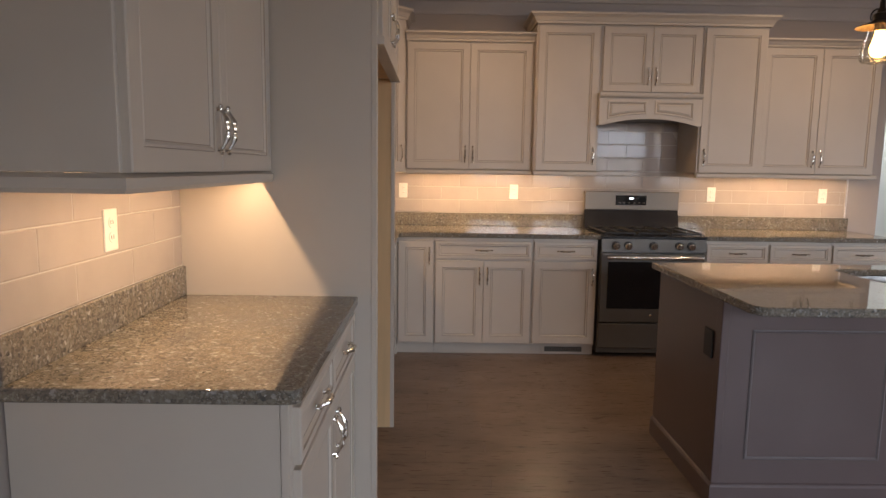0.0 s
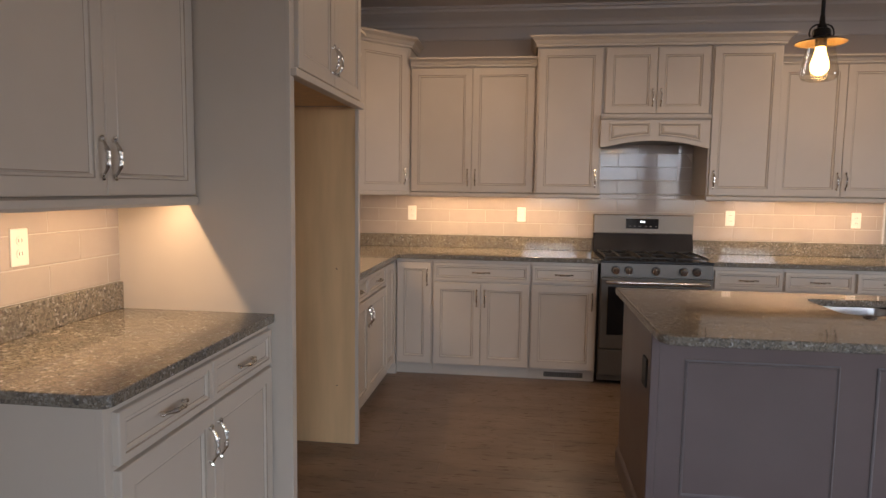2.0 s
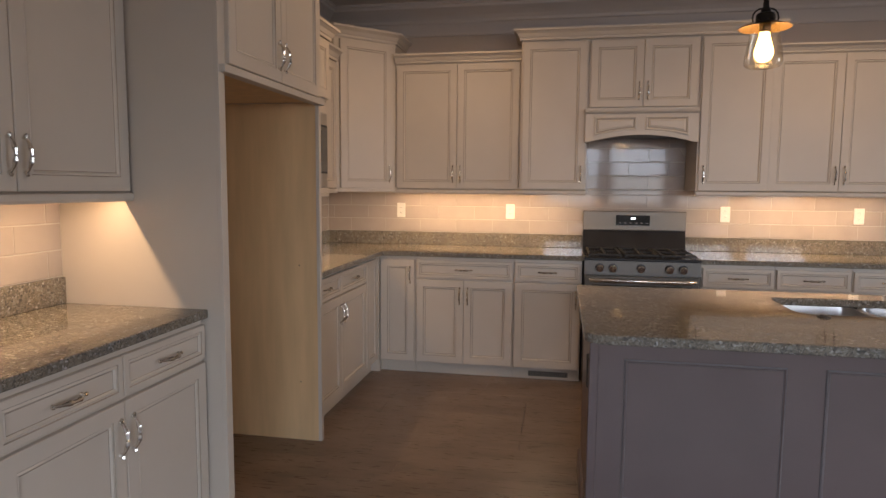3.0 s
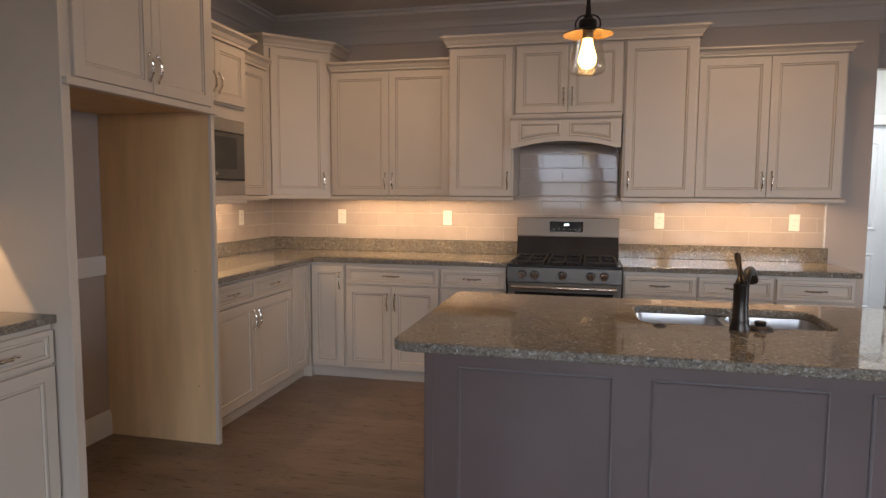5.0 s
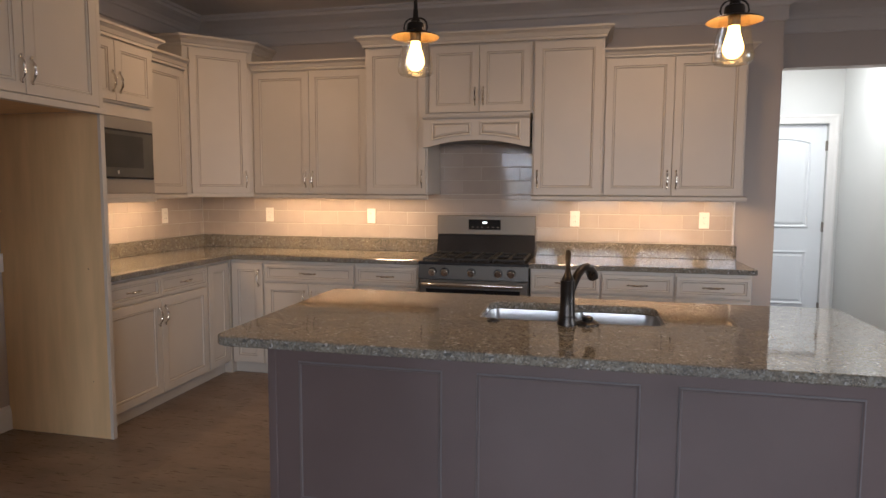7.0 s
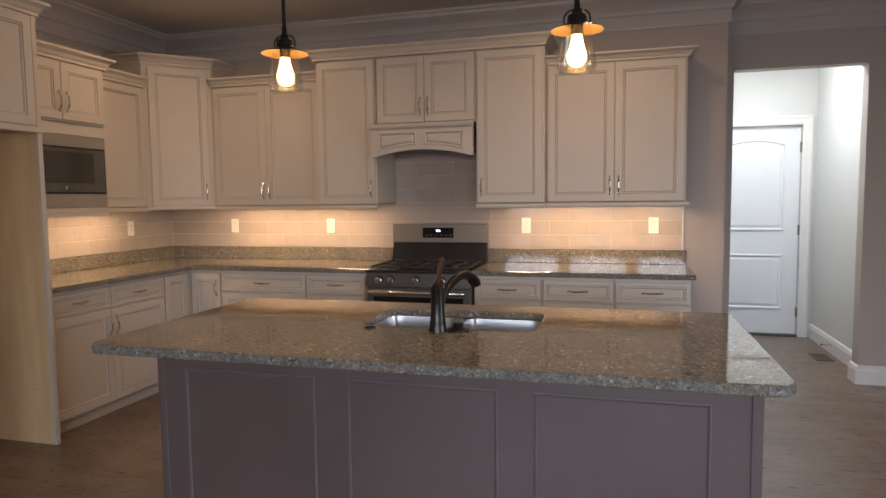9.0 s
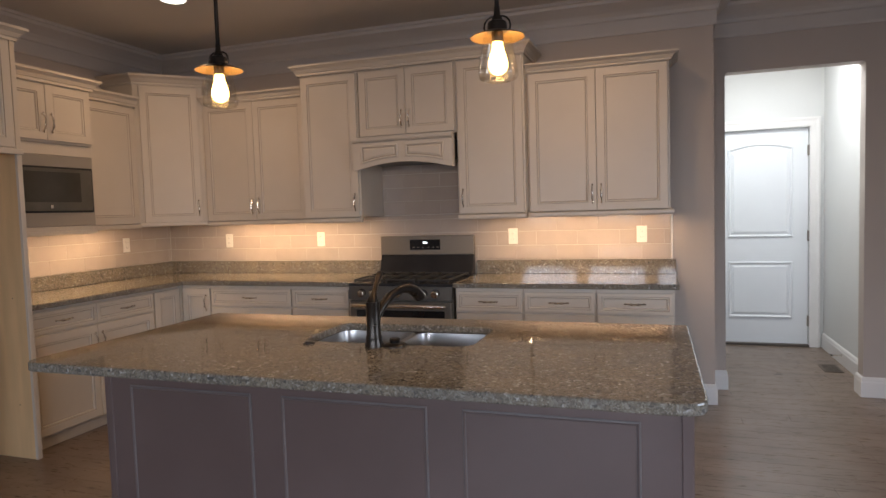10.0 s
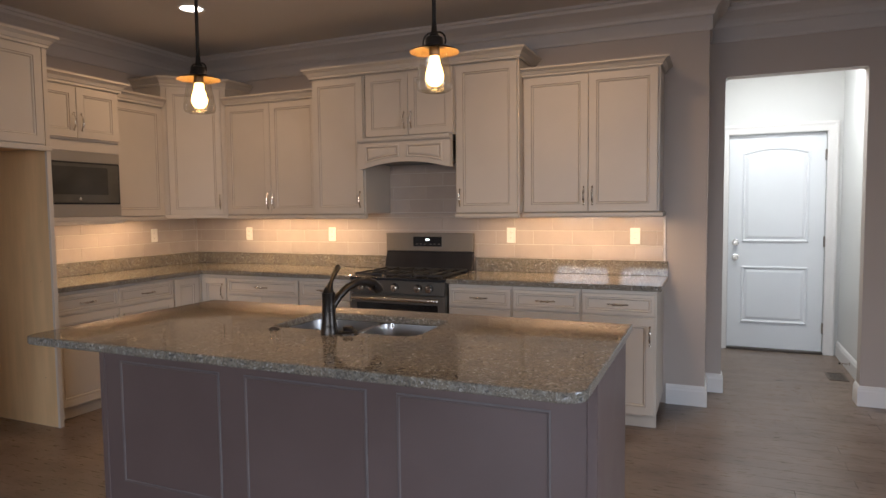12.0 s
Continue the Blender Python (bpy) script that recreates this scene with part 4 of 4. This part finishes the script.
# ---- outlets ----
def outlet(m, kind):
    o = thing("outlet", m, "white double wall socket with screwless plate" if kind == 0 else "white rocker switch plate", "outlet", "wall plates")
    part("plate", box(-0.036, -0.006, -0.06, 0.036, 0, 0.06, 0.003), PLASTIC, o)
    for dz in (-0.021, 0.021):
        part("socket", lathe([(0.016, 0.0), (0.016, 0.0015), (0.014, 0.002)], 16), PLASTIC, o).matrix_basis = pose(0, -0.006, dz, 90, 0, 0)
        sb = box(-0.007, -0.0088, dz - 0.004, -0.0055, -0.0079, dz + 0.006)
        box(0.0055, -0.0088, dz - 0.004, 0.007, -0.0079, dz + 0.006, 0, sb)
        part("slots", sb, SLOT, o)


for x in (-0.275, 0.648, 2.306, 3.247):
    outlet(pose(x, YB - 0.010, 1.218), 0)
for y in (4.785, 1.80):
    outlet(pose(XL + 0.010, y, 1.218, 0, 0, 90), 0)
sw = thing("light_switch", pose(XL + 0.001, 1.232, 1.305, 0, 0, 90), "white rocker light switch on the painted wall", "switch", "wall plates")
part("plate", box(-0.036, -0.006, -0.058, 0.036, 0, 0.058, 0.003), PLASTIC, sw)
part("rocker", box(-0.016, -0.010, -0.033, 0.016, -0.0062, 0.033, 0.002), PLASTIC, sw)
register("toe_vent", pose(0.83, 4.7315, -0.0 + 0.005, 90, 0, 0), 0.32, 0.07, 22, "pale toe kick vent grille below the cabinet")

# ---- pendants ----
def pendant(x, y):
    p = thing("pendant_lamp", pose(x, y, 1.85), "bronze pendant with copper disc shade and glass jar", "pendant lamp", "island pendants")
    part("canopy", lathe([(0.065, CEILZ - 1.851), (0.065, CEILZ - 1.862), (0.05, CEILZ - 1.875), (0.012, CEILZ - 1.885)]), BRONZE, p, "", True)
    rb = bmesh.new()
    tube(rb, [(0, 0, 0.215), (0, 0, CEILZ - 1.88)], 0.0075, 10)
    part("rod", rb, BRONZE, p, "", True)
    part("cap", lathe([(0.009, 0.24), (0.011, 0.212), (0.016, 0.204), (0.019, 0.194), (0.029, 0.19), (0.032, 0.184), (0.033, 0.166), (0.035, 0.158)]), BRONZE, p, "", True)
    sh = part("shade", lathe([(0.034, 0.160), (0.06, 0.153), (0.088, 0.142), (0.089, 0.140)], 40, (0, 0), False), BRONZE, p, "dark bronze disc shade", True)
    part("shade_underside", lathe([(0.034, 0.1575), (0.06, 0.1505), (0.088, 0.1395)], 40, (0, 0), False), COPPER, p, "glossy copper underside", True)
    for s in (-1, 1):
        lb = bmesh.new()
        tube(lb, [(s * 0.041, 0, 0.162), (s * 0.044, 0, 0.176), (s * 0.041, 0, 0.19), (s * 0.033, 0, 0.201), (s * 0.022, 0, 0.207), (s * 0.008, 0, 0.209)], 0.0034, 8)
        part("loop", lb, BRONZE, p, "", True)
    jar = part("jar", lathe([(0.046, 0.147), (0.048, 0.125), (0.055, 0.09), (0.062, 0.05), (0.0655, 0.024), (0.064, 0.012), (0.056, 0.003), (0.043, 0.0), (0.028, 0.006), (0.004, 0.007)], 36, (0, 0), False), GLASS, p, "clear glass jar", True)
    jar.visible_shadow = False
    part("socket", lathe([(0.02, 0.157), (0.02, 0.128), (0.017, 0.124)], 20), BRONZE, p, "", True)
    bulb = part("bulb", lathe([(0.017, 0.128), (0.018, 0.117), (0.021, 0.1), (0.027, 0.08), (0.0325, 0.06), (0.032, 0.044), (0.025, 0.03), (0.015, 0.022), (0.005, 0.019)], 24), BULB, p, "glowing amber filament bulb", True)
    bulb.visible_shadow = False


pendant(1.763, 2.60)
pendant(2.852, 2.60)
# the can at x 2.9 is out of view, added for more light
for cx, cy in ((0.32, 4.06), (2.9, 4.06)):
    cl = thing("ceiling_light", pose(cx, cy, CEILZ), "round white recessed ceiling light, lit", "ceiling light", "recessed lights")
    part("trim_ring", lathe([(0.095, -0.001), (0.095, -0.006), (0.08, -0.009), (0.078, -0.001)], 32, (0, 0), False), TRIM, cl, "", True)
    part("diffuser", lathe([(0.078, -0.003), (0.02, -0.0032)], 32), CANGLOW, cl)

# ---- tiles ----
TW, TH, GAP = 0.305, 0.108, 0.0036
setting("grout_bed_north", box(XL + 0.004, YB - 0.0087, CT + 0.108, 3.445, YB - 0.0002, UB + 0.03), GROUT, "pale grout behind the back wall tiles", "grout")
setting("grout_bed_hood", box(1.234, YB - 0.0087, UB + 0.031, 1.999, YB - 0.0002, 1.80), GROUT, "pale grout behind the range tiles", "grout")
setting("grout_bed_west", box(XL + 0.0002, 3.338, CT + 0.108, XL + 0.0087, YB - 0.009, UB + 0.03), GROUT, "pale grout behind the side wall tiles", "grout")
setting("grout_bed_buffet", box(XL + 0.0002, 1.305, CT + 0.108, XL + 0.0087, 2.309, UB + 0.03), GROUT, "pale grout behind the buffet tiles", "grout")
TILES = {}


def tile_mesh(w, h):
    key = (round(w, 4), round(h, 4))
    if key not in TILES:
        bm = bmesh.new()
        rings = []
        for o, y in ((0, 0), (0, -0.0045), (0.0025, -0.006)):
            rings.append([bm.verts.new((a, y, b)) for a, b in ((o, o), (w - o, o), (w - o, h - o), (o, h - o))])
        for a, b in zip(rings, rings[1:]):
            for k in range(4):
                bm.faces.new((a[k], a[(k + 1) % 4], b[(k + 1) % 4], b[k]))
        bm.faces.new(rings[-1])
        TILES[key] = finish(bm, "tile", TILE)
    return TILES[key]


def tiled(parent, m, x0, x1, z0, z1, shift=0.0, row0=0, tilt=0.1):
    """Running-bond tiles over a rectangle in local x and z, facing -y."""
    z, row = z0, row0
    while z < z1 - 0.012:
        h = min(TH, z1 - z)
        x = x0 - (shift + TW / 2 * (row % 2)) % TW
        while x < x1 - 0.006:
            a, b = max(x, x0), min(x + TW, x1)
            if b - a > 0.01:
                t = new("tile", tile_mesh(b - a - 0.0016, h - GAP))
                t.parent = parent
                t.matrix_basis = m @ pose(a + 0.0008, random.uniform(-0.0003, 0.0003), z + GAP / 2, random.uniform(-tilt, tilt), 0, random.uniform(-tilt, tilt))
            x += TW
        z += TH
        row += 1


ZT = CT + 0.109
tiled(bpy.data.objects["grout_bed_north"], pose(0, YB - 0.004, 0), XL + 0.012, 3.44, ZT, UB + 0.028, 0.1)
tiled(bpy.data.objects["grout_bed_hood"], pose(0, YB - 0.004, 0), 1.234, 1.998, UB + 0.032, 1.80, 0.12, 0, 0.22)
tiled(bpy.data.objects["grout_bed_west"], pose(XL + 0.004, 0, 0, 0, 0, 90), 3.34, YB - 0.012, ZT, UB + 0.028, 0.2)
tiled(bpy.data.objects["grout_bed_buffet"], pose(XL + 0.004, 0, 0, 0, 0, 90), 1.32, 2.308, ZT, UB + 0.028, 0.153, 1)
setting("trim_tile_edge", box(XL + 0.0002, 1.305, ZT, XL + 0.014, 1.318, UB + 0.02, 0.003), TRIM, "white edge strip beside the buffet tiles", "trim")
setting("trim_tile_edge", box(3.446, YB - 0.014, ZT, 3.458, YB - 0.0002, UB + 0.02, 0.003), TRIM, "white edge strip beside the range tiles", "trim")

# ---- floor planks ----
PW = 0.127
PLANKS = {}


def plank_mesh(l):
    if l not in PLANKS:
        bm = bmesh.new()
        rings = []
        w = PW - 0.0007
        for o, z in ((0, -0.012), (0, -0.0007), (0.0007, 0.0)):
            rings.append([bm.verts.new((a, b, z)) for a, b in ((o, o), (l - 0.0012 - o, o), (l - 0.0012 - o, w - o), (o, w - o))])
        for a, b in zip(rings, rings[1:]):
            for k in range(4):
                bm.faces.new((a[k], a[(k + 1) % 4], b[(k + 1) % 4], b[k]))
        bm.faces.new(rings[-1])
        PLANKS[l] = finish(bm, "plank", OAK)
    return PLANKS[l]


rest = bmesh.new()
count = 0
y = YS
while y < YN - PW * 0.3:
    x = XL - random.choice((0, 0.3, 0.6, 0.9))
    while x < XE:
        l = random.choice((0.9, 1.2, 1.5, 1.8))
        a, b = max(x, XL + 0.002), min(x + l, XE - 0.002)
        hidden = b - a < 0.05 or (y > 5.75 and (x > 4.9 or x + l < 3.8))
        if not hidden:
            if 1.9 < y < 7.4 and x < 5.2 and count < 290:
                p = new("plank", plank_mesh(round(b - a, 3)))
                p.parent, p.matrix_basis = floor, pose(a, y, 0)
                count += 1
            else:
                box(a, y, -0.012, b - 0.0012, y + PW - 0.0012, 0.0, 0, rest)
        x += l
    y += PW
far = tagged(new("far_planks", finish(rest, "far_planks", OAK)), "more of the same dark planks", "", "", "stuff")
far.parent = floor
